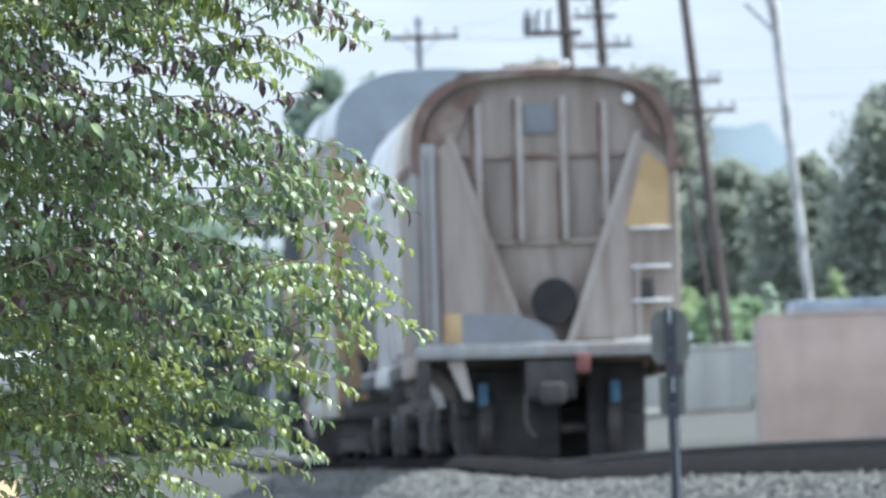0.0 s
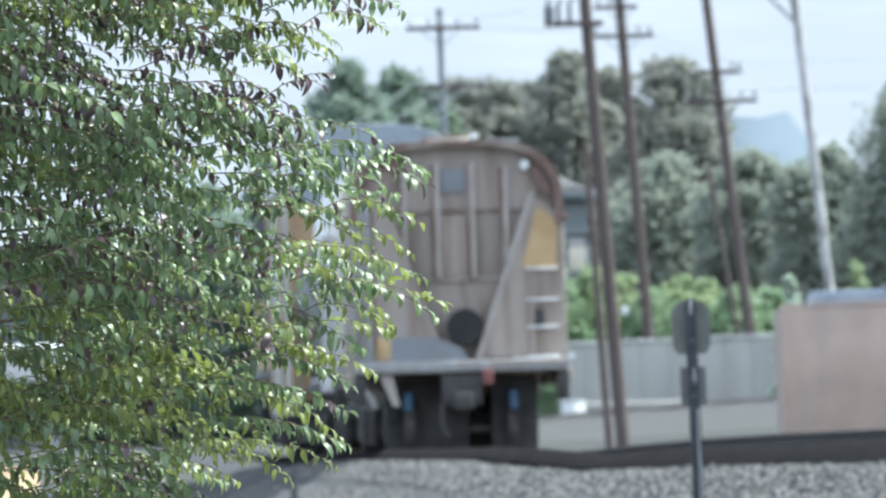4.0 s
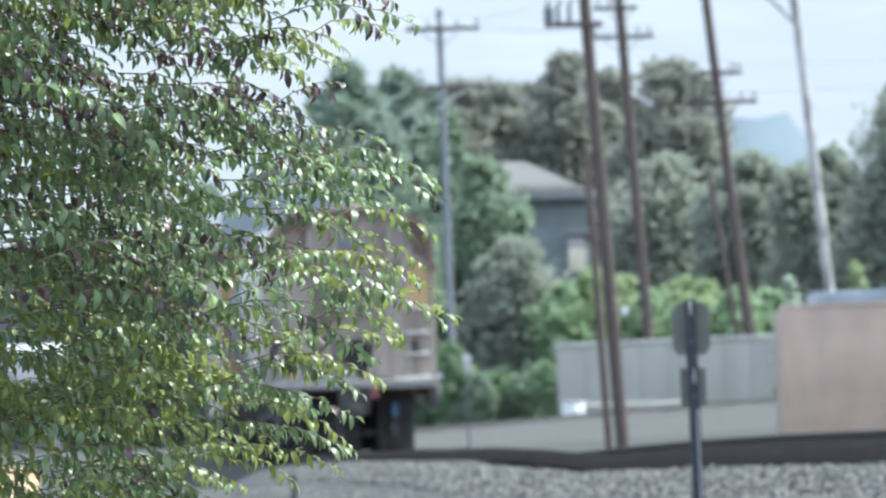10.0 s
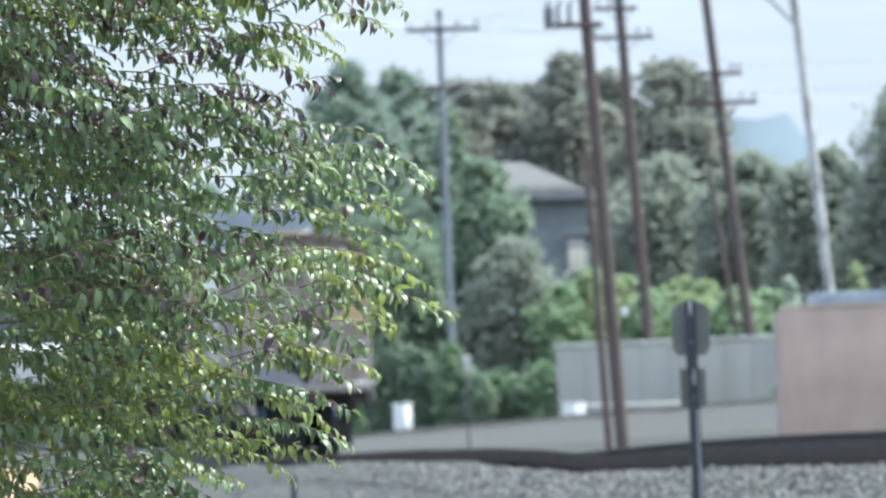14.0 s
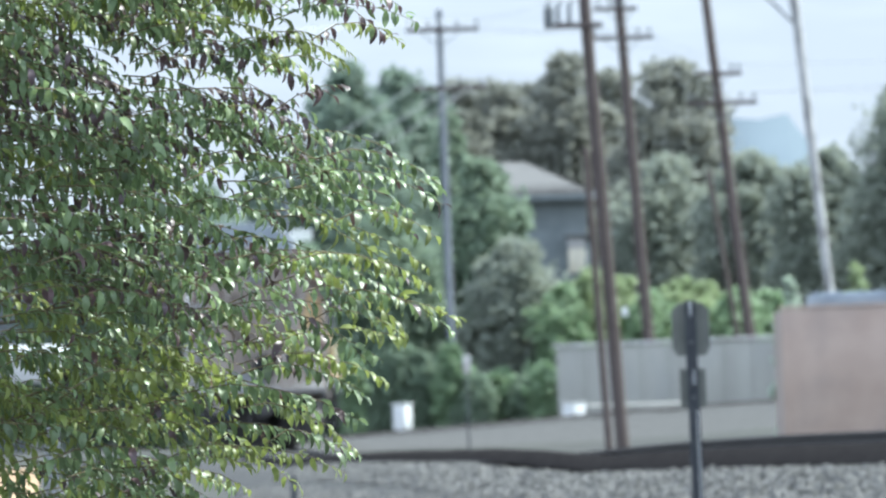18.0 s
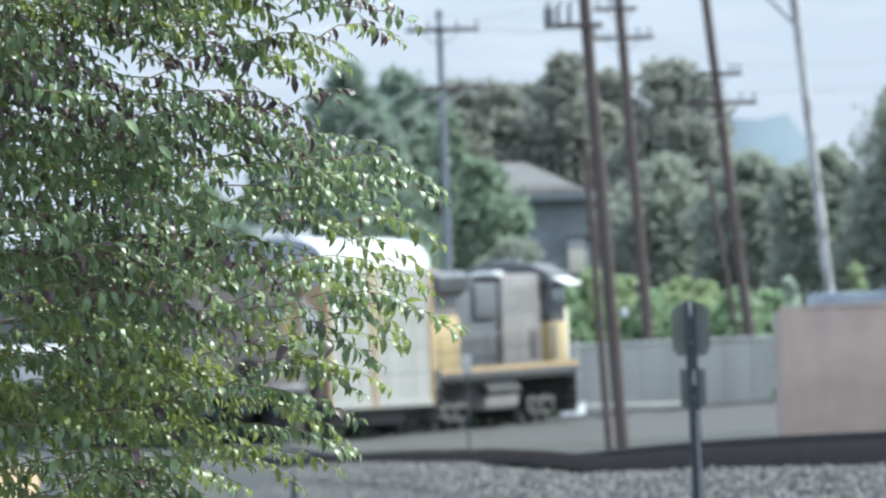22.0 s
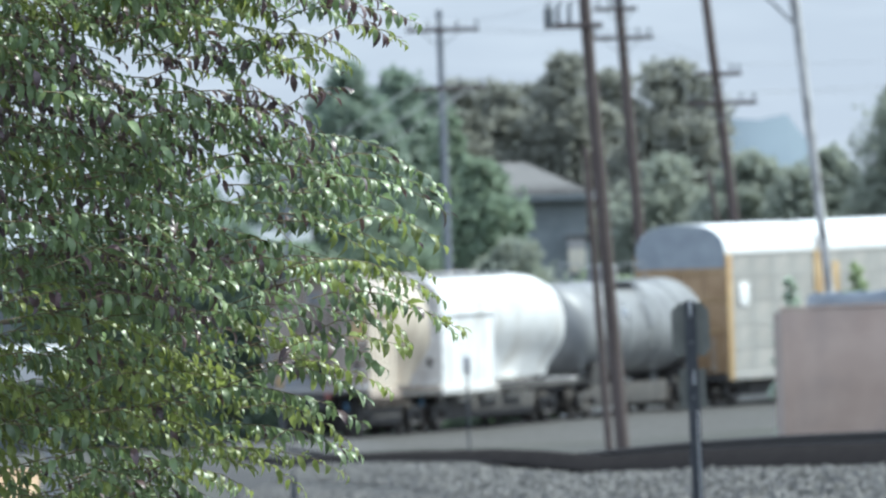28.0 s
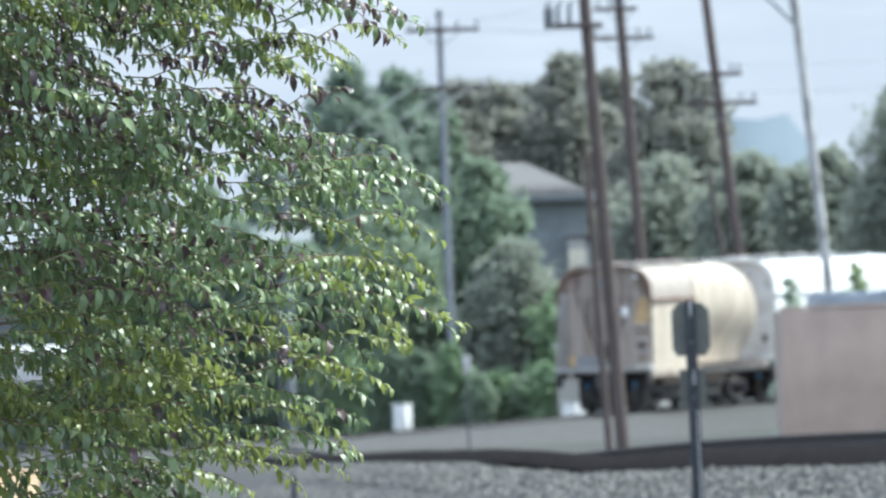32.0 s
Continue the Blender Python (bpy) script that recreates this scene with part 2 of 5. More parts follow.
# ---------------------------------------------------------------- mesh helpers
def box(bm, x0, x1, y0, y1, z0, z1, bevel=0.0):
    made = bmesh.ops.create_cube(bm, size=1, matrix=Matrix.Translation(((x0 + x1) / 2, (y0 + y1) / 2, (z0 + z1) / 2)) @ Matrix.Diagonal((x1 - x0, y1 - y0, z1 - z0, 1)))
    if bevel:
        edges = list({e for v in made["verts"] for e in v.link_edges})
        bmesh.ops.bevel(bm, geom=edges, offset=bevel, segments=2, affect="EDGES", profile=0.5)
    return bm


def rod(bm, a, b, r0, r1=None, seg=10):
    a, b = Vector(a), Vector(b)
    m = Matrix.Translation((a + b) / 2) @ (b - a).to_track_quat("Z", "Y").to_matrix().to_4x4()
    bmesh.ops.create_cone(bm, cap_ends=True, segments=seg, radius1=r0, radius2=r0 if r1 is None else r1, depth=(b - a).length, matrix=m)
    return bm


def pipe(bm, points, r0, r1=None, seg=6):
    """A tapered tube through points."""
    r1 = r0 if r1 is None else r1
    rings = []
    n = len(points)
    for i, p in enumerate(points):
        p = Vector(p)
        d = Vector(points[min(i + 1, n - 1)]) - Vector(points[max(i - 1, 0)])
        q = d.to_track_quat("Z", "Y")
        r = r0 + (r1 - r0) * i / (n - 1)
        rings.append([bm.verts.new(p + q @ Vector((r * math.cos(2 * math.pi * k / seg), r * math.sin(2 * math.pi * k / seg), 0))) for k in range(seg)])
    for a, b in zip(rings, rings[1:]):
        for k in range(seg):
            bm.faces.new((a[k], a[(k + 1) % seg], b[(k + 1) % seg], b[k]))
    bm.faces.new(rings[0][::-1])
    bm.faces.new(rings[-1])
    return bm


def prism(bm, outline, y0, y1):
    """An outline in x and z, drawn out from y0 to y1."""
    a = [bm.verts.new((x, y0, z)) for x, z in outline]
    b = [bm.verts.new((x, y1, z)) for x, z in outline]
    n = len(outline)
    bm.faces.new(a[::-1])
    bm.faces.new(b)
    for k in range(n):
        bm.faces.new((a[k], b[k], b[(k + 1) % n], a[(k + 1) % n]))
    bmesh.ops.recalc_face_normals(bm, faces=bm.faces[:])
    return bm


def mesh_of(name, bm, mat, smooth=False):
    me = bpy.data.meshes.new(name)
    bm.to_mesh(me)
    bm.free()
    me.materials.append(mat)
    if smooth:
        for p in me.polygons:
            p.use_smooth = True
        me.set_sharp_from_angle(angle=radians(38))
    return me


def part(name, bm, mat, parent, label="", smooth=True):
    ob = new(name, mesh_of(name, bm, mat, smooth))
    ob.parent = parent
    return tagged(ob, label)


def bm_new():
    return bmesh.new()


def thing(name, m, label, category, group="", kind=""):
    ob = new(name)
    ob.empty_display_size = 0.3
    ob.matrix_world = m
    return tagged(ob, label, category, group, kind)


def loose(name, me, m, label, category, group="", kind=""):
    ob = new(name, me)
    ob.matrix_world = m
    return tagged(ob, label, category, group, kind)


def from_arrays(name, verts, faces, mat, smooth=False):
    me = bpy.data.meshes.new(name)
    me.from_pydata(verts, [], faces)
    me.materials.append(mat)
    if smooth:
        for p in me.polygons:
            p.use_smooth = True
    me.update()
    return me


# ---------------------------------------------------------------- the line of the railway
KNOTS = [(40, 16.6), (100, 9.0), (150, 4.6), (190, 2.3), (213, 1.5), (232, 1.06), (252, 0.6), (289, -0.38), (329, -1.45), (353, -2.06), (376, -2.8),
         (415, -3.95), (450, -4.85), (490, -5.45), (515, -5.2), (534, -3.9), (545, -2.2), (556, -0.15), (566, 2.3), (576.5, 5.2), (587, 8.5),
         (600, 12.8), (620, 19.8), (700, 50.0)]


def line_x(y):
    i = 0
    while i < len(KNOTS) - 2 and y > KNOTS[i + 1][0]:
        i += 1
    (y0, x0), (y1, x1) = KNOTS[i], KNOTS[i + 1]

    def slope(j):
        a, b = KNOTS[max(j - 1, 0)], KNOTS[min(j + 1, len(KNOTS) - 1)]
        return (b[1] - a[1]) / (b[0] - a[0])
    h, s = y1 - y0, (y - y0) / (y1 - y0)
    return ((2 * s ** 3 - 3 * s * s + 1) * x0 + (s ** 3 - 2 * s * s + s) * h * slope(i) + (3 * s * s - 2 * s ** 3) * x1 + (s ** 3 - s * s) * h * slope(i + 1))


RISE_Y = [40, 120, 152, 185, 213, 260, 316, 350, 400, 450, 500, 545, 572, 590, 605, 630, 700]
RISE_Z = [0.33, 0.29, 0.25, 0.20, -0.06, -0.04, -0.04, 0.0, 0.12, 0.30, 0.42, 0.47, 0.88, 1.38, 1.60, 1.75, 1.80]
LOT_Z = [0.33, 0.29, 0.25, 0.20, -0.01, -0.01, -0.03, 0.02, 0.13, 0.28, 0.44, 0.53, 0.58, 0.62, 0.66, 0.7, 0.7]


def rise(y):
    """The height of the running rails, bent to fit the camera's view: it dips, then climbs."""
    return float(sum(np.interp(y + d, RISE_Y, RISE_Z) for d in (-24, -12, 0, 12, 24)) / 5)


LINE_Y = np.arange(45.0, 695.0, 1.0)
LINE_X = np.array([line_x(y) for y in LINE_Y])
for _ in range(6):
    LINE_X[1:-1] = 0.25 * LINE_X[:-2] + 0.5 * LINE_X[1:-1] + 0.25 * LINE_X[2:]
LINE_U = np.concatenate(([0], np.cumsum(np.hypot(np.diff(LINE_X), np.diff(LINE_Y)))))


def on_line(u):
    y = float(np.interp(u, LINE_U, LINE_Y))
    return Vector((float(np.interp(u, LINE_U, LINE_X)), y, rise(y)))


def tail_u(t):
    """How far along the line the train's last end stands at t seconds."""
    y = 213 + 13.6 * t - 0.0825 * t * t if t < 20 else 452 + 10.3 * (t - 20)
    return float(np.interp(y, LINE_Y, LINE_U))


def car_pose(t, ahead, length):
    u = tail_u(t) + ahead
    a, b = on_line(u + 0.17 * length), on_line(u + 0.83 * length)
    d = (b - a).normalized()
    right = d.cross(Vector((0, 0, 1))).normalized()
    up = right.cross(d)
    m = Matrix((right, d, up)).transposed().to_4x4()
    m.translation = a - d * 0.17 * length
    return m


# ---------------------------------------------------------------- ground
def ground_z(x, y):
    drop = float(np.interp(y, [100, 150, 230, 330, 420], [1.5, 0.86, 0.80, 0.52, 0.43]))
    # the lot stays low beside the climbing line, and meets it further on
    lot = float(sum(np.interp(y + d, RISE_Y, LOT_Z) for d in (-24, -12, 0, 12, 24)) / 5)
    z = lot - drop if y > 100 else -1.3
    if y > 545:
        z += (rise(min(y, 690)) - lot) * 0.85 * min(max((x - 5) / 9, 0), 1)
    return z - max(0, y - 1200) * 0.004


def build_ground():
    ys = [-3000, -600, -100, 0, 30, 60, 100, 125, 150, 170, 190, 210, 230, 250, 280, 300, 330, 350, 380, 410, 440, 470, 500, 530, 550, 570, 590, 610, 640, 700, 800, 1000, 1200, 2000, 3200, 4900]
    xs = [-4000, -1500, -500, -150, -60, -25, -10, -4, 0, 4, 10, 25, 60, 150, 500, 1500, 4000]
    verts = [(x, y, ground_z(x, y) + 0.03 * math.sin(x * 1.3 + y * 0.7)) for y in ys for x in xs]
    n = len(xs)
    faces = [(j * n + i, j * n + i + 1, (j + 1) * n + i + 1, (j + 1) * n + i) for j in range(len(ys) - 1) for i in range(n - 1)]
    loose("ground", from_arrays("ground", verts, faces, M["dirt"], True), Matrix(), "dry grey dirt lot with sparse weeds beside the railway", "ground", kind="structure")


build_ground()


def rail_outline():
    h, b, w = 0.172, 0.073, 0.036
    return [(-b, 0), (b, 0), (b, 0.012), (0.012, 0.03), (0.009, h - 0.045), (w, h - 0.034), (w, h - 0.004), (w - 0.006, h), (-w + 0.006, h), (-w, h - 0.004), (-w, h - 0.034), (-0.009, h - 0.045), (-0.012, 0.03), (-b, 0.012)]


BED_O = [-6.0, -3.4, -2.75, -1.85, -1.4, -0.9, 0.9, 1.4, 1.85, 2.7, 3.6]
BED_H = [-1.05, -0.97, -0.78, -0.38, -0.29, -0.20, -0.20, -0.29, -0.36, -0.64, -0.95]


def across(u):
    p, q = on_line(u - 0.5), on_line(u + 0.5)
    d = (q - p).normalized()
    return (p + q) / 2, d, d.cross(Vector((0, 0, 1))).normalized()


def bed_fill(y):
    """Raises the ballast round the further ties, to fit the camera's view."""
    return float(np.interp(y, [170, 205, 300, 400, 460], [0.0, 0.05, 0.06, 0.06, 0.15]))


def bed_heap(y):
    """Raises the near shoulder where the line dips, to fit the camera's view."""
    return float(np.interp(y, [180, 205, 220, 240, 300, 330, 370, 400], [0.0, 0.19, 0.25, 0.27, 0.21, 0.15, 0.06, 0.0]))


def bed_lift(o, y):
    return (bed_fill(y) if abs(o) < 2.2 else 0.0) + (bed_heap(y) * float(np.interp(o, [-3.4, -2.75, -2.2], [0.6, 1.3, 1.0])) if -3.5 < o < -1.3 else 0.0)


def build_main_track():
    """The running line: ballast, ties and two rails along the curve."""
    us = np.arange(float(np.interp(112, LINE_Y, LINE_U)), 682, 2.0)
    cuts = [across(u) for u in us]

    def ribbon(offsets, rough=0.0):
        vs = []
        for i, (p, d, r) in enumerate(cuts):
            vs.extend(tuple(p + r * (o + rough * noise.noise((i * 0.7, o, 2))) + Vector((0, 0, h + (bed_lift(o, p.y) if rough else 0.0) + rough * 0.4 * noise.noise((i * 0.5, o, 9))))) for o, h in offsets)
        n = len(offsets)
        fs = [(j * n + i, j * n + i + 1, (j + 1) * n + i + 1, (j + 1) * n + i) for j in range(len(cuts) - 1) for i in range(n - 1)]
        return vs, fs
    vs, fs = ribbon(list(zip(BED_O, BED_H)), 0.12)
    track = loose("main_track", from_arrays("main_track", vs, fs, M["ballast"], True), Matrix(), "curving railway track on a bank of grey ballast", "track", kind="structure")
    for side in (-0.7525, 0.7525):
        o = rail_outline()
        vs, fs = ribbon([(side + x, z - 0.172) for x, z in o + o[:1]])
        ob = new("rail", from_arrays("rail", vs, fs, M["rail"]))
        ob.parent = track
        tagged(ob, "dark rusty steel rail")
        vs, fs = ribbon([(side - 0.026, 0.0015), (side + 0.026, 0.0015)])
        ob = new("rail_head", from_arrays("rail_head", vs, fs, M["railtop"]))
        ob.parent = track
        tagged(ob, "worn bright running surface")
    # dark strip added for the rail's dark side; it narrows along the line
    vs = []
    for i, (p, d, r) in enumerate(cuts):
        w = float(np.interp(p.y, [140, 165, 190, 350, 400], [0.72, 0.6, 0.5, 0.5, 0.12]))
        crest = float(np.interp(p.y, [180, 195, 205, 220, 240, 260, 300, 330, 370, 400], [-0.1, 0.05, 0.12, 0.18, 0.21, 0.19, 0.14, 0.09, -0.01, -0.2]))
        for k in range(4):
            o = -0.84 - w * (1 - k / 3)
            h = max(float(np.interp(o, BED_O, BED_H)) + bed_lift(o, p.y) + 0.03, crest - (0.17, 0.0, 0.01, 0.1)[k])
            vs.append(tuple(p + r * (o + 0.04 * noise.noise((i * 0.7, k, 2))) + Vector((0, 0, h))))
    fs = [(j * 4 + i, j * 4 + i + 1, (j + 1) * 4 + i + 1, (j + 1) * 4 + i) for j in range(len(cuts) - 1) for i in range(3)]
    ob = new("rail_side_band", from_arrays("rail_side_band", vs, fs, M["darkband"], True))
    ob.parent = track
    tagged(ob, "dark strip added in place of the rail's dark side")
    tie = mesh_of("tie", box(bm_new(), -1.27, 1.27, -0.11, 0.11, -0.15, 0.0, 0.012), M["tie"])
    vs, fs = [], []
    for i, u in enumerate(np.arange(us[0] + 0.5, 672, 0.6)):
        p, d, r = across(u)
        m = Matrix((r, d, Vector((0, 0, 1)))).transposed().to_4x4()
        m.translation = p + Vector((0, 0, -0.174))
        if i < 280:
            ob = new("tie", tie)
            ob.parent = track
            ob.matrix_basis = m @ pose(0.03 * noise.noise((i * 3.1, 0, 0)), 0, 0, 0, 0, 1.5 * noise.noise((i * 1.7, 5, 0)))
            continue
        k = len(vs)
        vs += [tuple(m @ Vector(v)) for v in ((-1.27, -.11, -.15), (1.27, -.11, -.15), (1.27, .11, -.15), (-1.27, .11, -.15), (-1.27, -.11, 0), (1.27, -.11, 0), (1.27, .11, 0), (-1.27, .11, 0))]
        fs.extend(tuple(k + j for j in f) for f in ((4, 5, 6, 7), (0, 1, 5, 4), (1, 2, 6, 5), (2, 3, 7, 6), (3, 0, 4, 7)))
    ob = new("far_ties", from_arrays("far_ties", vs, fs, M["tie"]))
    ob.parent = track
    tagged(ob, "row of dark timber ties", kind="stuff")


def build_stones():
    """Loose crushed stone on the shoulder of the bank."""
    rng = np.random.RandomState(5)
    count = 46000
    base = np.array([(-1, -1, -1), (1, -1, -1), (1, 1, -1), (-1, 1, -1), (-0.7, -0.7, 1), (0.7, -0.7, 1), (0.7, 0.7, 1), (-0.7, 0.7, 1)], float)
    quads = np.array([(0, 3, 2, 1), (4, 5, 6, 7), (0, 1, 5, 4), (1, 2, 6, 5), (2, 3, 7, 6), (3, 0, 4, 7)])
    y = 128 + 175 * rng.rand(count) ** 1.15
    off = np.where(rng.rand(count) < 0.86, rng.uniform(-3.1, -1.5, count), rng.uniform(-0.6, 1.6, count))
    slope = np.interp(y, LINE_Y[:-1], np.diff(LINE_X))
    cx, cz = np.interp(y, LINE_Y, LINE_X), np.array([rise(v) for v in np.arange(100, 320.0)])
    z = np.interp(y, np.arange(100, 320.0), cz) + np.interp(off, BED_O, BED_H) + np.array([bed_lift(o, v) for o, v in zip(off, y)]) + rng.uniform(-0.004, 0.02, count)
    length = np.sqrt(1 + slope ** 2)
    centre = np.stack((cx + off / length, y - off * slope / length, z), 1)
    q = rng.normal(size=(count, 4))
    q /= np.linalg.norm(q, axis=1, keepdims=True)
    w, a, b, c = q.T
    rot = np.stack((1 - 2 * (b * b + c * c), 2 * (a * b - c * w), 2 * (a * c + b * w), 2 * (a * b + c * w), 1 - 2 * (a * a + c * c), 2 * (b * c - a * w), 2 * (a * c - b * w), 2 * (b * c + a * w), 1 - 2 * (a * a + b * b)), 1).reshape(-1, 3, 3)
    size = rng.uniform(0.016, 0.034, count)[:, None, None] * np.array((1.15, 0.9, 0.7))
    shape = base[None] * (1 + rng.uniform(-0.35, 0.25, (count, 8, 3))) * size
    vs = (np.einsum("nij,nkj->nki", rot, shape) + centre[:, None]).reshape(-1, 3)
    fs = (quads[None] + 8 * np.arange(count)[:, None, None]).reshape(-1, 4)
    loose("ballast_stones", from_arrays("ballast_stones", vs.tolist(), fs.tolist(), M["stone"]), Matrix(), "loose grey crushed stones on the shoulder of the railway bank", "stones", kind="stuff")


build_main_track()
build_stones()


# ---------------------------------------------------------------- posts, poles and wires
def build_sign():
    post = thing("signpost", pose(2.09, 151, -1.3, 0, -0.9, 0), "grey trackside sign seen from its back on a dark steel post", "sign")
    bm = prism(bm_new(), [(-0.045, 0.0), (0.045, 0.0), (0.045, 2.68), (-0.045, 2.68)], -0.012, 0.006)
    box(bm, -0.047, -0.033, -0.05, 0.006, 0, 2.66)
    box(bm, 0.033, 0.047, -0.05, 0.006, 0, 2.66)
    part("post", bm, M["darkpost"], post, "dark channel post with painted glint strips")
    # White strips stand in for glints on the steel.
    bm = box(bm_new(), 0.020, 0.031, -0.024, -0.013, 0.1, 1.76)
    box(bm, 0.006, 0.018, -0.021, -0.013, 1.98, 2.10)
    box(bm, -0.004, 0.012, -0.019, -0.013, 2.56, 2.67)
    part("edge", bm, M["white"], post, "white strips painted as glints on the post")
    c, w, h = 0.065, 0.158, 0.222
    plate = [(-w + c * .6, -h), (w - c * .6, -h), (w, -h + c), (w, h - c), (w - c, h), (-w + c, h), (-w, h - c), (-w, -h + c)]
    bm = prism(bm_new(), [(x, z + 2.44) for x, z in plate], 0.012, 0.017)
    part("sign_plate", bm, M["signback"], post, "grey sign plate with clipped corners")
    bm = prism(bm_new(), [(x * 0.68, z * 0.74 + 1.945) for x, z in [(-w, -h), (w, -h), (w, h), (-w, h)]], 0.012, 0.017)
    part("sign_plate", bm, M["signback"], post, "small grey plate under the main sign")
    for z in (2.33, 2.55, 1.87, 2.02):
        part("bolt", rod(bm_new(), (0, -0.022, z), (0, 0.0, z), 0.012, seg=6), M["steel"], post)


build_sign()


def leaning(x0, z0, x1, z1, y, top=None):
    """The foot and the top of a leaning pole from two places on it."""
    k = (x1 - x0) / (z1 - z0)
    foot_z = ground_z(x0, y) - 0.1
    top = z1 if top is None else top
    return Vector((x0 + k * (foot_z - z0), y, foot_z)), Vector((x0 + k * (top - z0), y, top))


def utility_pole(y, x0, z0, x1, z1, top, r0, r1, arms, label, mat="wood", group="utility poles"):
    foot, head = leaning(x0, z0, x1, z1, y, top)
    pole = thing("utility_pole", Matrix.Translation(foot), label, "utility pole", group)
    n = 7
    pts = [(head - foot) * (i / (n - 1)) + Vector((0.03 * noise.noise((i, y, 0)), 0, 0)) for i in range(n)]
    part("shaft", pipe(bm_new(), pts, r0, r1, 12), M[mat], pole)
    tips = []
    for z, half, off, pins in arms:
        c = (head - foot) * ((z - foot.z) / (head.z - foot.z)) + Vector((off, -r0 * 0.8, 0))
        bm = box(bm_new(), c.x - half, c.x + half, c.y - 0.06, c.y + 0.05, c.z - 0.07, c.z + 0.07, 0.012)
        part("crossarm", bm, M["wood"], pole, "dark timber crossarm")
        for s in (-1, 1):
            bm = rod(bm_new(), (c.x - off, c.y - 0.07, c.z - 0.62), (c.x - off + s * min(half * .62, .7), c.y - 0.07, c.z - 0.05), 0.018, seg=6)
            part("brace", bm, M["steel"], pole)
        for dx in pins:
            q = c + Vector((dx, 0, 0.07))
            bm = rod(bm_new(), q, q + Vector((0, 0, 0.12)), 0.02, seg=6)
            rod(bm, q + Vector((0, 0, 0.1)), q + Vector((0, 0, 0.17)), 0.075, 0.06, 10)
            rod(bm, q + Vector((0, 0, 0.17)), q + Vector((0, 0, 0.26)), 0.06, 0.035, 10)
            part("insulator", bm, M["insul"], pole, "grey glazed insulator")
            tips.append(foot + q + Vector((0, 0, 0.24)))
    return pole, foot, head, tips


TIPS = {}
pole, foot, head, TIPS["near"] = utility_pole(389, 3.75, 0.2, 3.2, 9.65, 12.5, 0.15, 0.12,
                                             [(11.4, 1.2, 0, (-1.05, -0.5, 0.5, 1.05))], "tall brown timber utility pole that leans slightly")
# Made-up box for a bright spot that lies behind the pole.
part("bright_spot_box", box(bm_new(), 0.02, 0.16, -0.24, -0.1, 3.3, 3.5, 0.015), M["white"], pole, "small white box added for a bright spot by the pole")
# the switch cluster on the near pole
sw = Vector((2.62, 388.85, 9.3)) - foot
bm = box(bm_new(), sw.x - 0.30, sw.x + 0.95, sw.y - 0.05, sw.y + 0.05, sw.z - 0.22, sw.z - 0.10, 0.01)
part("crossarm", bm, M["wood"], pole, "short side arm")
for dx in (-0.24, 0.0, 0.24):
    bm = rod(bm_new(), sw + Vector((dx, 0, -0.12)), sw + Vector((dx, 0, 0.3)), 0.045, 0.04, 8)
    rod(bm, sw + Vector((dx - 0.02, 0.02, 0.28)), sw + Vector((dx + 0.1, 0.02, 0.36)), 0.03, seg=6)
    part("fuse_cutout", bm, M["insul"], pole, "dark fuse cutout")
bm = rod(bm_new(), sw + Vector((-0.2, -0.12, -0.18)), sw + Vector((-0.2, -0.12, 0.22)), 0.11, seg=14)
rod(bm, sw + Vector((-0.2, -0.12, 0.22)), sw + Vector((-0.2, -0.12, 0.28)), 0.11, 0.05, 14)
part("transformer", bm, M["insul"], pole, "small dark grey transformer can")
utility_pole(393, 3.49, 0.27, 3.16, 6.56, 6.6, 0.085, 0.07, [], "slim dark timber stub pole", group="")
_, _, _, TIPS["b"] = utility_pole(622, 6.98, 3.75, 6.30, 15.25, 17.5, 0.2, 0.16, [(14.0, 1.06, 0, (-0.95, 0.55, 0.95)), (15.7, 1.2, 0, (-1.1, -0.5, 0.5, 1.1)), (15.0, 0.75, -0.15, (-0.6, -0.2, 0.2))], "distant brown timber utility pole with crossarms")
_, _, _, TIPS["c"] = utility_pole(621, 10.43, 3.94, 9.28, 15.1, 16.6, 0.2, 0.15, [(12.65, 0.8, 0.1, (0.45, 0.7)), (11.65, 1.2, 0.1, (-1.1, 0.65, 1.1))], "leaning brown timber utility pole with two crossarms")
utility_pole(623, 10.05, 3.79, 9.25, 9.2, 9.4, 0.10, 0.08, [], "slim grey stub pole behind the block wall", group="")
_, _, _, TIPS["a"] = utility_pole(627, 0.22, 3.2, 0.10, 15.3, 15.25, 0.14, 0.115, [(14.56, 1.27, 0.1, (-1.17, -0.5, 0.5, 1.17)), (12.53, 1.27, 0.3, (-1.0, 0.35, 1.1))], "distant slim grey utility pole with two crossarms", mat="greywood")
pole, foot, head, _ = utility_pole(432, 9.19, 3.9, 8.58, 10.55, 12.0, 0.10, 0.12, [], "pale peeling pole with a slanting strut at its head", mat="palewood", group="")
k = head - foot
a = k * ((9.95 - foot.z) / k.z)
part("strut", rod(bm_new(), a, a + Vector((-0.75, 0, 0.75)), 0.05, 0.04, 8), M["palewood"], pole, "slanting pale strut")
part("strut", rod(bm_new(), a + Vector((-0.1, 0, .25)), a + Vector((-0.28, 0, 1.1)), 0.035, 0.03, 8), M["palewood"], pole, "slanting pale strut")


def wire(a, b, sag, r=0.0075, label="thin grey overhead wire"):
    pts = [Vector(a).lerp(Vector(b), i / 14) - Vector((0, 0, sag * 4 * (i / 14) * (1 - i / 14))) for i in range(15)]
    loose("power_line", mesh_of("power_line", pipe(bm_new(), pts, r, r, 4), M["wire"], True), Matrix(), label, "cable", "overhead wires")


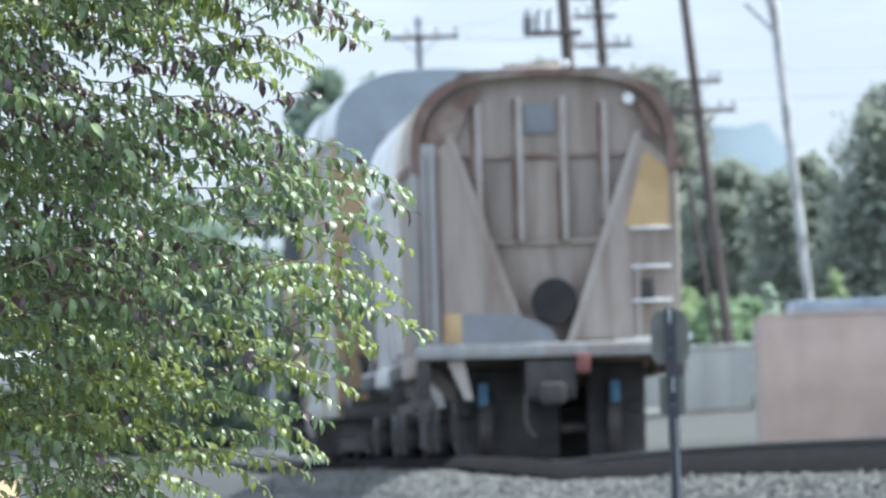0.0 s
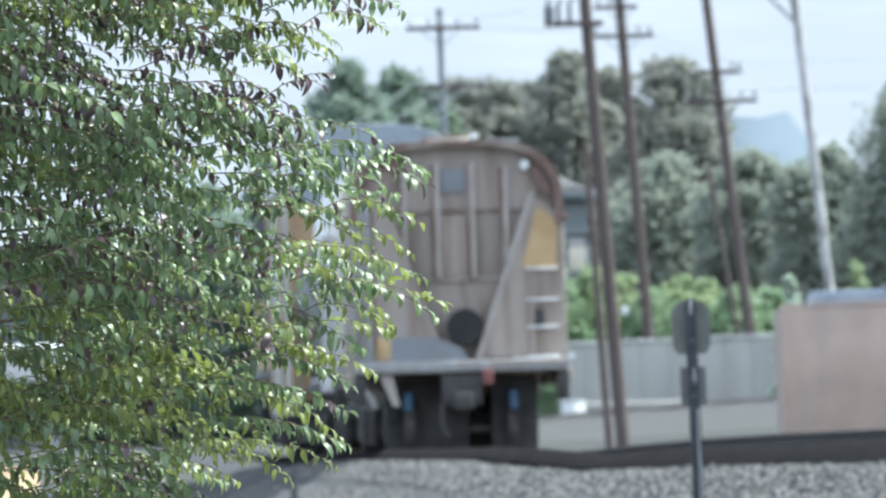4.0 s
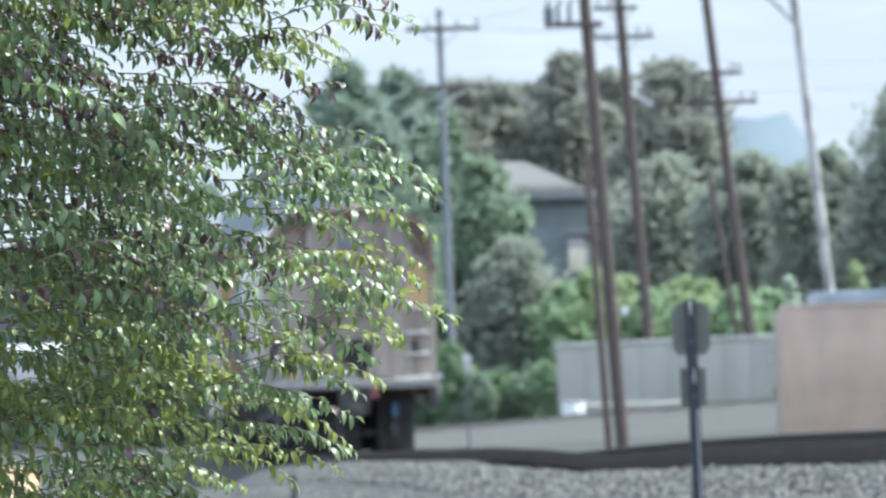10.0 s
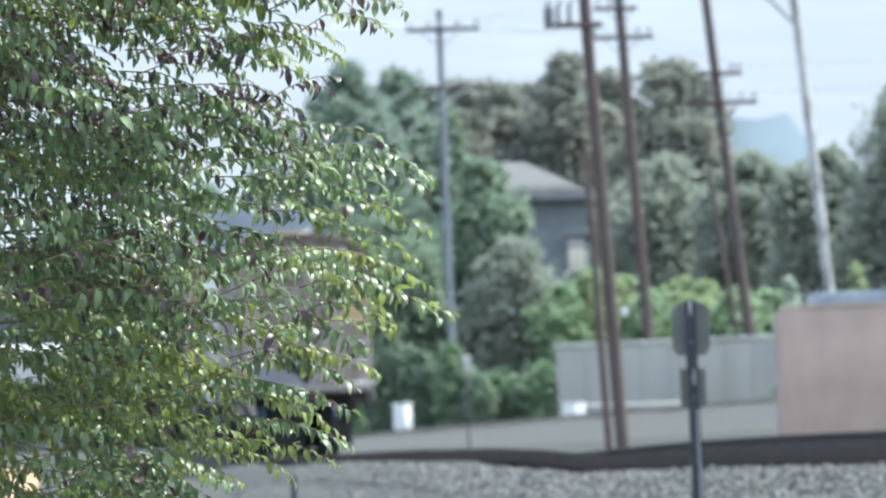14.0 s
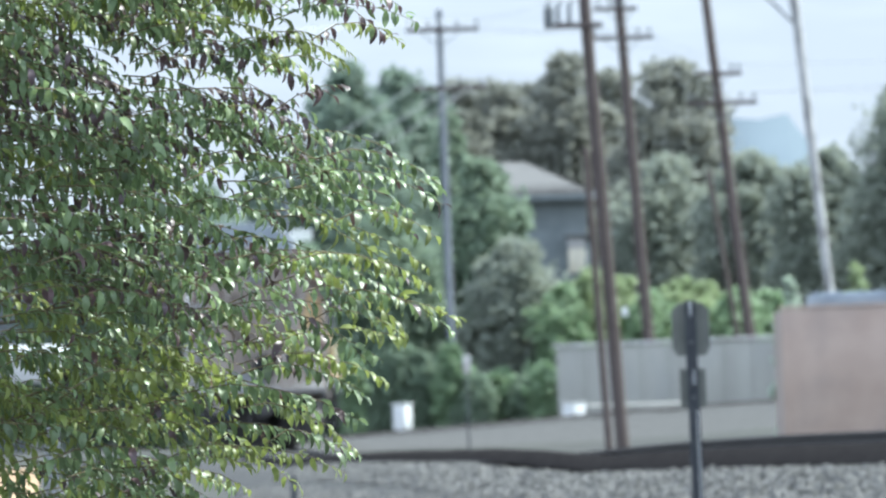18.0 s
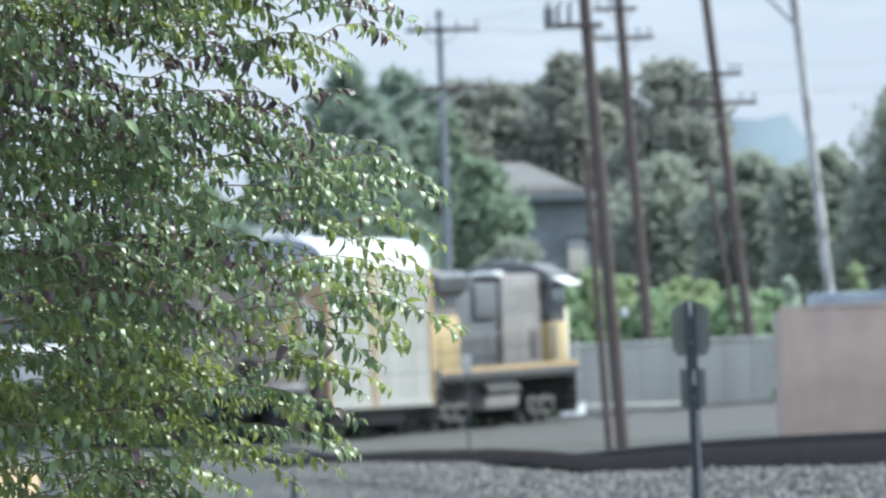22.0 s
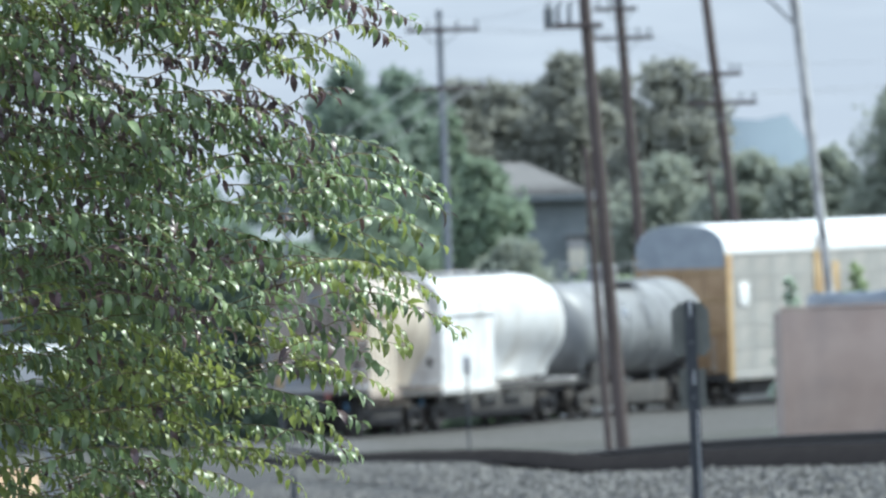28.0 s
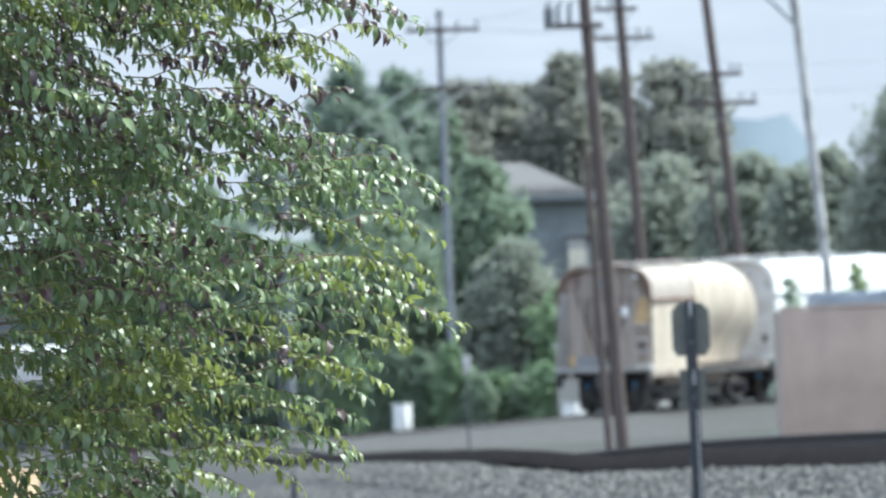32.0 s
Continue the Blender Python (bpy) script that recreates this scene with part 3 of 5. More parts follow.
for i, (p, q) in enumerate(zip(TIPS["a"][:4], TIPS["b"][:4])):
    wire(p, q, 0.25)
for p, q in zip(TIPS["b"][:3], TIPS["c"][:3]):
    wire(p, q, 0.12)
_, _, _, TIPS["d"] = utility_pole(624, 44, 0.4, 44, 16, 17.0, 0.2, 0.15, [(13.6, 1.2, 0, (-1.1, -0.5, 0.5, 1.1)), (12.4, 1.2, 0, (-1.1, 0.65, 1.1)), (15.9, 1.2, 0, (-1.1, -0.5, 0.5, 1.1))], "distant brown timber utility pole with crossarms")
_, _, _, TIPS["e"] = utility_pole(610, -34, 0.4, -34, 16, 16.5, 0.2, 0.15, [(14.2, 1.2, 0, (-1.1, -0.5, 0.5, 1.1)), (15.7, 1.2, 0, (-1.1, -0.5, 0.5, 1.1))], "distant brown timber utility pole with crossarms")
for p, q in zip(TIPS["c"], TIPS["d"]):
    wire(p, q, 0.35)
for p, q in zip(TIPS["a"][:4], TIPS["e"][:4]):
    wire(p, q, 0.4)
for p, q in zip(TIPS["b"][3:7], TIPS["d"][-4:]):
    wire(p, q, 0.5)
_, _, _, TIPS["f"] = utility_pole(572, -4.9, 0.6, -4.9, 8.5, 8.9, 0.11, 0.09, [(8.3, 1.3, 0, (-1.2, 0.1, 1.2))], "slim grey pole among the trees", mat="greywood", group="")
for p, q in zip(TIPS["a"][4:], TIPS["f"]):
    wire(p, q, 0.15, 0.011, "sunlit sloping service wire")


def slim_post(x, y, h, r, label, plate_at=None):
    ob = thing("marker_post", pose(x, y, ground_z(x, y) - 0.05), label, "post")
    part("shaft", rod(bm_new(), (0, 0, 0), (0, 0, h), r, r * 0.9, 8), M["darkpost"], ob)
    if plate_at:
        part("plate", box(bm_new(), -0.1, 0.1, -0.03, 0.03, plate_at, plate_at + 0.45, 0.01), M["whiteend"], ob, "small pale marker plate")


slim_post(0.52, 450, 2.6, 0.026, "thin dark trackside marker post", 2.15)
slim_post(-1.46, 170, 0.66, 0.03, "short dark steel post in the dirt")
slim_post(-5.6, 612, 6.9, 0.1, "slim blue-grey pole among the trees")


# ---------------------------------------------------------------- walls and buildings
def build_tan_building():
    z0, x0, x1, y0, y1, top = -0.35, 6.77, 26.0, 363.0, 372.0, 2.74
    b = thing("tan_building", pose(x0, y0, z0, 0, -0.4, 0), "low tan stucco building with a blue-grey roof", "building")
    h, w, d = top - z0, x1 - x0, y1 - y0
    bm = box(bm_new(), 0.012, w, 0.02, d, 0, h - 0.02)
    part("core_wall", bm, M["mortar"], b, "tan mortar behind the blocks")
    part("coping", box(bm_new(), -0.03, w, -0.02, 0.22, h - 0.005, h + 0.05, 0.012), M["tan"], b, "tan coping along the wall top")
    part("roof", box(bm_new(), 0.7, w, 0.4, d - 0.2, h, h + 0.30, 0.05), M["greyroof"], b, "blue-grey metal roof")
    for i in range(14):
        part("roof_rib", box(bm_new(), 0.75 + i * 0.45, 0.80 + i * 0.45, 0.35, d - 0.2, h + 0.29, h + 0.335), M["greyroof"], b)
    part("wall_face", box(bm_new(), 0, w, -0.01, 0.03, 0, h - 0.02, 0.006), M["tan"], b, "smooth tan stucco wall")


def build_grey_wall():
    y, x0 = 615.0, 3.8
    z0 = ground_z(x0, y) - 0.15
    b = thing("block_wall", pose(x0, y, z0, 0, -0.9, 0), "grey precast concrete panel wall along the lot", "wall")
    top = 3.33 - z0
    for i in range(24):
        part("panel", box(bm_new(), i * 0.95, i * 0.95 + 0.938, -0.03 - 0.004 * (i % 2), 0.05, 0, top + 0.03 * noise.noise((i, 0, 0)), 0.012), M["greywall"], b)
    # The highlight along the wall top is put into a whiter cap.
    part("cap", box(bm_new(), -0.1, 22.8, -0.08, 0.1, top + 0.035, top + 0.15, 0.03), M["whiteend"], b, "wall cap painted pale as a sunlit edge")


build_tan_building()
build_grey_wall()


def build_house():
    x0, x1, y0, y1 = -3.5, 5.6, 700, 712
    z0 = ground_z(0, 700) - 0.1
    b = thing("house", pose(0, 0, z0), "two-storey house with a grey hip roof behind trees", "house")
    eave, ridge = 9.75 - z0, 10.9 - z0
    part("wall", box(bm_new(), x0, x1, y0 + 0.25, y1, 0, eave), M["housewall"], b, "dim blue-grey siding")
    for i in range(24):
        part("siding_board", box(bm_new(), x0, x1 + 0.01, y0 + 0.215, y0 + 0.26, 2.4 + i * 0.29, 2.4 + i * 0.29 + 0.27), M["housewall"], b)
    o = 0.55
    bm = bm_new()
    v = [bm.verts.new(p) for p in ((x0 - o, y0 - o, eave - 0.1), (x1 + o, y0 - o, eave - 0.1), (x1 + o, y1 + o, eave - 0.1), (x0 - o, y1 + o, eave - 0.1),
                                   (x0 + 4.3, (y0 + y1) / 2, ridge + 0.25), (x1 - 2.3, (y0 + y1) / 2, ridge + 0.2))]
    for f in ((0, 1, 5, 4), (1, 2, 5), (2, 3, 4, 5), (3, 0, 4), (3, 2, 1, 0)):
        bm.faces.new([v[i] for i in f])
    roof = part("roof", bm, M["shingle"], b, "grey shingled hip roof", smooth=False)
    part("fascia", box(bm_new(), x0 - o, x1 + o + 0.01, y0 - o - 0.04, y0 - o, eave - 0.22, eave - 0.04), M["housewall"], b)
    part("gutter_end", box(bm_new(), x1 + o - 0.25, x1 + o + 0.1, y0 - o - 0.1, y0 - o + 0.3, eave - 0.26, eave + 0.1, 0.03), M["white"], b, "white gutter end")
    for r in range(9):
        z = eave + 0.02 + r * 0.12
        k = r / 10
        part("shingle_course", box(bm_new(), x0 - o + 4.4 * k, x1 + o - 2.5 * k, y0 - o + (6.6) * k - 0.03, y0 - o + 6.6 * k + 0.2, z - 0.08, z - 0.02), M["shingle"], roof)
    for x in (4.85, -1.2):
        wz = 6.75 - z0
        yw = y0 - 1.2 if x > 4 else y0 + 0.14
        win = part("window", box(bm_new(), x, x + (0.66 if x > 4 else 0.8), yw, yw + 0.06, wz + (-0.1 if x > 4 else 0.2), wz + 1.2, 0.02), M["cream"] if x > 4 else M["white"], b, "bright cream window shutter" if x > 4 else "white window frame")
        if x < 4:
            part("pane", box(bm_new(), x + 0.09, x + 0.77, y0 + 0.125, y0 + 0.136, wz + 0.09, wz + 1.16), M["glass"], win)
    part("window_head", box(bm_new(), 4.85, 5.5, y0 - 1.215, y0 - 1.2, 7.62 - z0, 7.93 - z0, 0.006), M["whiteend"], b, "pale grey upper sash")
    part("porch_wall", box(bm_new(), 4.85, 5.7, y0 - 1.1, y0 - 0.2, 0, 8.0 - z0, 0.02), M["housewall"], b, "dim siding of a porch")
    part("porch_roof", box(bm_new(), 4.7, 5.85, y0 - 1.3, y0 - 0.1, 8.02 - z0, 8.15 - z0, 0.02), M["shingle"], b)


build_house()


def build_white_box():
    z = ground_z(4.25, 607)
    b = thing("utility_box", pose(4.25, 607, z - 0.05, 0, 0, 40), "small sunlit white utility box on legs by the wall", "utility box")
    part("body", box(bm_new(), -0.3, 0.3, -0.3, 0.3, 0.92 - z, 1.48 - z, 0.09), M["white"], b, "white painted box")
    part("lid", box(bm_new(), -0.33, 0.33, -0.33, 0.33, 1.485 - z, 1.53 - z, 0.015), M["white"], b)
    part("door", box(bm_new(), -0.24, 0.24, -0.318, -0.302, 1.02 - z, 1.42 - z, 0.005), M["white"], b)
    for sx in (-0.2, 0.2):
        for sy in (-0.2, 0.2):
            part("leg", rod(bm_new(), (sx, sy, 0), (sx, sy, 0.95 - z), 0.03, seg=8), M["steel"], b)


def build_cabinet():
    c = thing("relay_cabinet", pose(-1.5, 604, ground_z(-1.5, 604) - 0.05, 0, 0, 52), "white sunlit equipment cabinet on a pale pedestal", "cabinet")
    part("pedestal", box(bm_new(), -0.14, 0.16, -0.14, 0.14, 0, 0.55, 0.02), M["greywall"], c)
    part("body", box(bm_new(), -0.25, 0.25, -0.22, 0.22, 0.52, 1.36, 0.04), M["white"], c)
    part("door", box(bm_new(), -0.21, 0.21, -0.243, -0.223, 0.58, 1.30, 0.006), M["white"], c)
    part("lid", box(bm_new(), -0.28, 0.28, -0.26, 0.25, 1.36, 1.42, 0.02), M["white"], c)


build_white_box()
build_cabinet()
loose("concrete_curb", mesh_of("concrete_curb", box(bm_new(), 4.6, 8.6, 610, 610.5, 0.0, 1.42, 0.2), M["oldconcrete"]), Matrix(), "low pale concrete barrier by the wall", "barrier")


def build_shed():
    z0 = -1.3
    b = thing("carport", pose(-5.2, 230, z0), "white-roofed carport behind the tree", "building")
    part("roof", box(bm_new(), -3.5, 0.36, -1, 3, 2.68, 2.92, 0.09), M["white"], b, "white metal roof")
    # The roof's shaded lower half is painted as a duller band.
    part("fascia", box(bm_new(), -3.45, 0.30, -0.95, 2.95, 2.46, 2.68, 0.02), M["whiteend"], b, "duller white band painted as shade under the roof")
    for x in (-3.2, 0.15):
        for y in (-0.8, 2.8):
            part("post", rod(bm_new(), (x, y, 0), (x, y, 2.47), 0.06, seg=8), M["steel"], b)
    w = thing("lean_to", pose(-2.65, 101, z0), "low lean-to shelter with a sloping sandy tan roof", "shelter")
    bm = bm_new()
    v = [bm.verts.new(p) for p in ((-3, 0, 0.98), (0.30, 0, 0.98), (0.30, 3.0, 1.47), (-3, 3.0, 1.47), (-3, 0, 0.92), (0.30, 0, 0.92), (0.30, 3.0, 1.41), (-3, 3.0, 1.41))]
    for f in ((0, 1, 2, 3), (7, 6, 5, 4), (0, 4, 5, 1), (1, 5, 6, 2), (2, 6, 7, 3), (3, 7, 4, 0)):
        bm.faces.new([v[i] for i in f])
    part("roof", bm, M["sand"], w, "sandy tan roof sheet", smooth=False)
    for x in (-2.8, -1.2, 0.2):
        part("post", box(bm_new(), x - 0.05, x + 0.05, 0.1, 0.2, 0, 0.95, 0.008), M["wood"], w)
        part("post", box(bm_new(), x - 0.05, x + 0.05, 2.7, 2.8, 0, 1.38, 0.008), M["wood"], w)


build_shed()


def build_warehouse():
    x0, x1, y0, y1 = -30.0, -5.0, 646.0, 676.0
    z0 = ground_z(-8, 646) - 0.1
    b = thing("warehouse", pose(0, 0, z0), "long blue-grey metal warehouse with a low pitched roof", "building")
    h = 7.6 - z0
    part("wall", box(bm_new(), x0, x1, y0, y1, 0, h), M["warehouse"], b, "blue-grey ribbed metal wall")
    bm = bm_new()
    v = [bm.verts.new(p) for p in ((x0 - 0.3, y0 - 0.4, h), (x1 + 0.3, y0 - 0.4, h), (x1 + 0.3, y1 + 0.4, h), (x0 - 0.3, y1 + 0.4, h), (x0 - 0.3, 661, h + 0.9), (x1 + 0.3, 661, h + 0.9))]
    for f in ((0, 1, 5, 4), (2, 3, 4, 5), (1, 2, 5), (3, 0, 4), (3, 2, 1, 0)):
        bm.faces.new([v[i] for i in f])
    part("roof", bm, M["warehouse"], b, "blue-grey metal roof", smooth=False)
    for i in range(40):
        part("rib", box(bm_new(), x1 - 0.1 - 0.42 * i, x1 - 0.02 - 0.42 * i, y0 - 0.05, y0 + 0.01, 0, h - 0.02), M["warehouse"], b)
    for i in range(3):
        d = part("roller_door", box(bm_new(), x1 - 4.8 - 5.2 * i, x1 - 1.6 - 5.2 * i, y0 - 0.09, y0 - 0.05, 0, 4.0, 0.02), M["greywall"], b, "grey roller door")
        for k in range(9):
            part("slat", box(bm_new(), x1 - 4.75 - 5.2 * i, x1 - 1.65 - 5.2 * i, y0 - 0.115, y0 - 0.09, 0.1 + 0.43 * k, 0.46 + 0.43 * k), M["greywall"], d)


build_warehouse()


def build_hill():
    rng = np.random.RandomState(2)
    xs = np.linspace(-900, 1300, 320)
    verts, faces = [], []
    for i, x in enumerate(xs):
        h = 54 + 25 * math.exp(-((x - 80) / 14.5) ** 6) + 3 * noise.noise((x * 0.06, 0, 1)) + 2.5 * noise.noise((x * 0.15, 0, 4)) + 1.2 * noise.noise((x * 0.4, 3, 1)) - 0.00001 * x * x
        verts += [(x, 4400, -20), (x, 4440, h * 0.6), (x, 4480, h), (x, 4600, -20)]
        if i:
            a, b = 4 * (i - 1), 4 * i
            faces += [(a + k, b + k, b + k + 1, a + k + 1) for k in range(3)]
    loose("backdrop_hill", from_arrays("backdrop_hill", verts, faces, M["hill"], True), Matrix(), "far hill with blue haze painted in", "hill", kind="structure")


build_hill()


# ---------------------------------------------------------------- trees and shrubs in the distance
def leaf_cloud(rng, centres, radii, count, size, flat=0.75):
    """Small folded leaf clumps scattered through a set of soft balls."""
    centres, radii = np.array(centres), np.array(radii)
    w = radii ** 1.6 / (radii ** 1.6).sum()
    idx = rng.choice(len(centres), count, p=w)
    d = rng.normal(size=(count, 3))
    d /= np.linalg.norm(d, axis=1, keepdims=True)
    rad = radii[idx] * (rng.uniform(0.25, 1.0, count) ** 0.45) * rng.uniform(0.78, 1.28, count)
    p = centres[idx] + d * rad[:, None] * np.array((1, 1, flat))
    a = rng.normal(size=(count, 3))
    a /= np.linalg.norm(a, axis=1, keepdims=True)
    b = np.cross(a, 0.5 * d + np.array((0.34, -0.3, 0.62)) + 0.45 * rng.normal(size=(count, 3)))
    b /= np.linalg.norm(b, axis=1, keepdims=True) + 1e-9
    c = np.cross(a, b)
    s = (size * rng.uniform(0.6, 1.3, count))[:, None]
    vs = np.stack((p - a * s, p + b * s * 0.55 + c * s * 0.2, p + a * s, p - b * s * 0.55 + c * s * 0.2), 1).reshape(-1, 3)
    fs = np.arange(count * 4).reshape(-1, 4)
    return vs, fs


def tree(name, x, y, top, half, mat, label, seed, conical=False, low=0.25, count=7000, size=0.185, clumps=30, depth=0.8, group="trees behind the railway", category="tree"):
    rng = np.random.RandomState(seed)
    z0 = ground_z(x, y) - 0.1
    h = top - z0
    t = thing(name, pose(x, y, z0), label, category, group)
    centres, radii = [], []
    clumps = int(clumps * (2.8 if conical else 2.0))
    for i in range(clumps):
        k = (i + 0.5) / clumps
        z = h * (low + (1 - low) * k)
        if conical:
            prof = max(0.04, (1 - k) ** 0.75) * (1 if k > 0.08 else 0.7)
        else:
            prof = math.sqrt(max(0.08, 1 - (2 * (k - 0.42)) ** 2 * 0.8)) if k > 0.42 else 0.8 + 0.2 * k / 0.42
        a = i * 2.4 + rng.uniform(-0.7, 0.7)
        r = half * prof * rng.uniform(0.15, 1.0) ** (0.6 if conical else 1.0) * 0.88
        cr = half * (rng.uniform(0.1, 0.2) * (0.5 + 0.5 * prof) if conical else rng.uniform(0.14, 0.34) * (0.6 + 0.4 * prof))
        centres.append((r * math.cos(a), r * depth * math.sin(a), min(z, h - cr * 0.6)))
        radii.append(cr)
    # thin foliage between the clumps
    for i in range(7):
        k = 0.1 + 0.75 * i / 7
        centres.append((rng.uniform(-0.15, 0.15) * half, 0, h * (low + (1 - low) * k)))
        radii.append(half * (0.7 if not conical else 0.82 * (1 - k) ** 0.75))
    bm = bm_new()
    pipe(bm, [(0.06 * half * noise.noise((i, seed, 1)), 0, h * 0.9 * i / 6) for i in range(7)], 0.02 * h + 0.03, 0.02, 8)
    for c, r in list(zip(centres, radii))[::3]:
        s = Vector((0, 0, max(0.08 * h, c[2] - 0.16 * h)))
        e = Vector(c)
        pipe(bm, [s, s.lerp(e, 0.5) + Vector((0, 0, -0.03 * h)), e], 0.006 * h + 0.02, 0.015, 5)
    part("trunk", bm, M["bark"], t)
    vs, fs = leaf_cloud(rng, centres, radii, int(count * 1.35), size, 0.9)
    ob = new("crown", from_arrays("crown", vs.tolist(), fs.tolist(), M[mat]))
    ob.parent = t
    return t


DARK, OLIVE = "dense dark green tree with a pointed crown", "tall olive brown tree with an open crown"
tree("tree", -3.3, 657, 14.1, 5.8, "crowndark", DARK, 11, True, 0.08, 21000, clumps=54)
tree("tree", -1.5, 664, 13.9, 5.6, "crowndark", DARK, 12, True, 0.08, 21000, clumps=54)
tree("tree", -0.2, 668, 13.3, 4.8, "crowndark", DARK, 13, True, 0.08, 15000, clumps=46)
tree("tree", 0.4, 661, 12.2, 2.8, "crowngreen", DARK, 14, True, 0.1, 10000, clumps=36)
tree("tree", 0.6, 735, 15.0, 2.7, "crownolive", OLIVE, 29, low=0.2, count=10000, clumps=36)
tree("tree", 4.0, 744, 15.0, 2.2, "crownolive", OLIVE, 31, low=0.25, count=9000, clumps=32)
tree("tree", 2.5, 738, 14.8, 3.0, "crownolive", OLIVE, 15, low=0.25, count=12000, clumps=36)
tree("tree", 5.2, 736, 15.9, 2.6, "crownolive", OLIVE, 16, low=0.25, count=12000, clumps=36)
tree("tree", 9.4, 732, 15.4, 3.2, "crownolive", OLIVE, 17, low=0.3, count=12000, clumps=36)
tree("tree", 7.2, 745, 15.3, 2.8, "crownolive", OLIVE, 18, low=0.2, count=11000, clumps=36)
tree("tree", 8.6, 690, 10.8, 3.3, "crowngrey", "broad haze-toned olive tree behind the block wall", 19, low=0.15, count=13000, clumps=36)
tree("tree", 11.8, 684, 10.8, 2.9, "crowngrey", "broad haze-toned olive tree behind the block wall", 20, low=0.15, count=13000, clumps=36)
tree("tree", 14.3, 678, 10.8, 2.7, "crowngrey", "round haze-toned olive tree in the distance", 21, low=0.12, count=12000, clumps=36)
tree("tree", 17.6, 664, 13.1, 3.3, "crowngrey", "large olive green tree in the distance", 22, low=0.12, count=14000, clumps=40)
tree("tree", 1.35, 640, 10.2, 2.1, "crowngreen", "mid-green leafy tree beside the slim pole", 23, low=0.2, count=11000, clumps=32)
tree("tree", 2.4, 634, 7.2, 2.2, "crowngrey", "bushy haze-toned olive tree by the railway", 24, low=0.05, count=13000, clumps=32)
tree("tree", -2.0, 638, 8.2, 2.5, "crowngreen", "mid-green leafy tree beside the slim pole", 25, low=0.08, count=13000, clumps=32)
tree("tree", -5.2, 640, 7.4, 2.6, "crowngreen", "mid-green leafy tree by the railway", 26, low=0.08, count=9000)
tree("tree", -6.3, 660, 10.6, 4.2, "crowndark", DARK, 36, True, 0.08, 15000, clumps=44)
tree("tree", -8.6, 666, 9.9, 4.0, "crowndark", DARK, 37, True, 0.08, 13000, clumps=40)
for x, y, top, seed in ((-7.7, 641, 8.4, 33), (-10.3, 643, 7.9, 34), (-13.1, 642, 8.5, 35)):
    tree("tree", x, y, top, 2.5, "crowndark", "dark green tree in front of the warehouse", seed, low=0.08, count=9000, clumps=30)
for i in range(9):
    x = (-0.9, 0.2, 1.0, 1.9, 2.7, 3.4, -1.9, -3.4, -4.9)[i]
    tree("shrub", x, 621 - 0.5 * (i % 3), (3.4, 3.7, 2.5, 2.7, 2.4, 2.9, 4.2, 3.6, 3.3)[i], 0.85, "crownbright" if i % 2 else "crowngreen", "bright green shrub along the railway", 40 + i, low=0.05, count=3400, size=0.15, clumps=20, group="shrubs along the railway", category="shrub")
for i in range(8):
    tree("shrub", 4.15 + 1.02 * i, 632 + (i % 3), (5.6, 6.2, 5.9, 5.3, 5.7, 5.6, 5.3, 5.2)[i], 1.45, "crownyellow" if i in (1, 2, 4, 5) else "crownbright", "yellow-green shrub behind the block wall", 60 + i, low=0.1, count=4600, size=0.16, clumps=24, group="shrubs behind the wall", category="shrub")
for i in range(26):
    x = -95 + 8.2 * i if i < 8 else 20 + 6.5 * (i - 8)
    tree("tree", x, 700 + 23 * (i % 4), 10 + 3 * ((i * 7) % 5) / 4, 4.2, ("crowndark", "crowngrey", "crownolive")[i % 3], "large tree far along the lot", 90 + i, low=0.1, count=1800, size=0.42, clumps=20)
# Sunlight on this shrub is put into its pale colour.
tree("shrub", 7.24, 375.2, 3.45, 0.5, "crownpale", "shrub painted sunlit pale behind the tan building", 81, low=0.1, count=4500, size=0.07, clumps=14, group="", category="shrub")
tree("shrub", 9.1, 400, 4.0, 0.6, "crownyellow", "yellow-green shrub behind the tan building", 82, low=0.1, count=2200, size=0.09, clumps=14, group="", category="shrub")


# ---------------------------------------------------------------- the leafy tree close to the camera
TREE_Y = 41.5
REACH = [(1.34, -0.10), (1.21, -0.09), (1.13, -0.22), (1.05, -0.26), (1.0, -0.35), (0.95, -0.34), (0.92, -0.18), (0.88, -0.05), (0.84, -0.02), (0.78, -0.02), (0.73, -0.06),
         (0.68, -0.07), (0.61, -0.03), (0.56, -0.01), (0.49, 0.03), (0.45, -0.17), (0.40, -0.14), (0.36, -0.17), (0.30, -0.23), (0.25, -0.25), (0.22, -0.21), (0.17, -0.30), (0.12, -0.47), (0.0, -0.6)]
REACH_Z = [r[0] for r in REACH][::-1]
REACH_X = [r[1] for r in REACH][::-1]
# a narrow leaf that leaves its twig level and then hangs: x outwards, z up
LEAF_V = np.array([(0, 0, 0), (0.30, 0, -0.02), (0.58, 0, -0.19), (0.79, 0, -0.45), (0.92, 0, -0.76),
                   (0.28, 0.17, 0.02), (0.57, 0.235, -0.12), (0.78, 0.165, -0.38), (0.28, -0.17, 0.02), (0.57, -0.235, -0.12), (0.78, -0.165, -0.38)])
LEAF_F = [(0, 1, 5), (1, 2, 6, 5), (2, 3, 7, 6), (3, 4, 7), (0, 8, 1), (1, 8, 9, 2), (2, 9, 10, 3), (3, 10, 4)]
LEAF_SIZE = 0.034
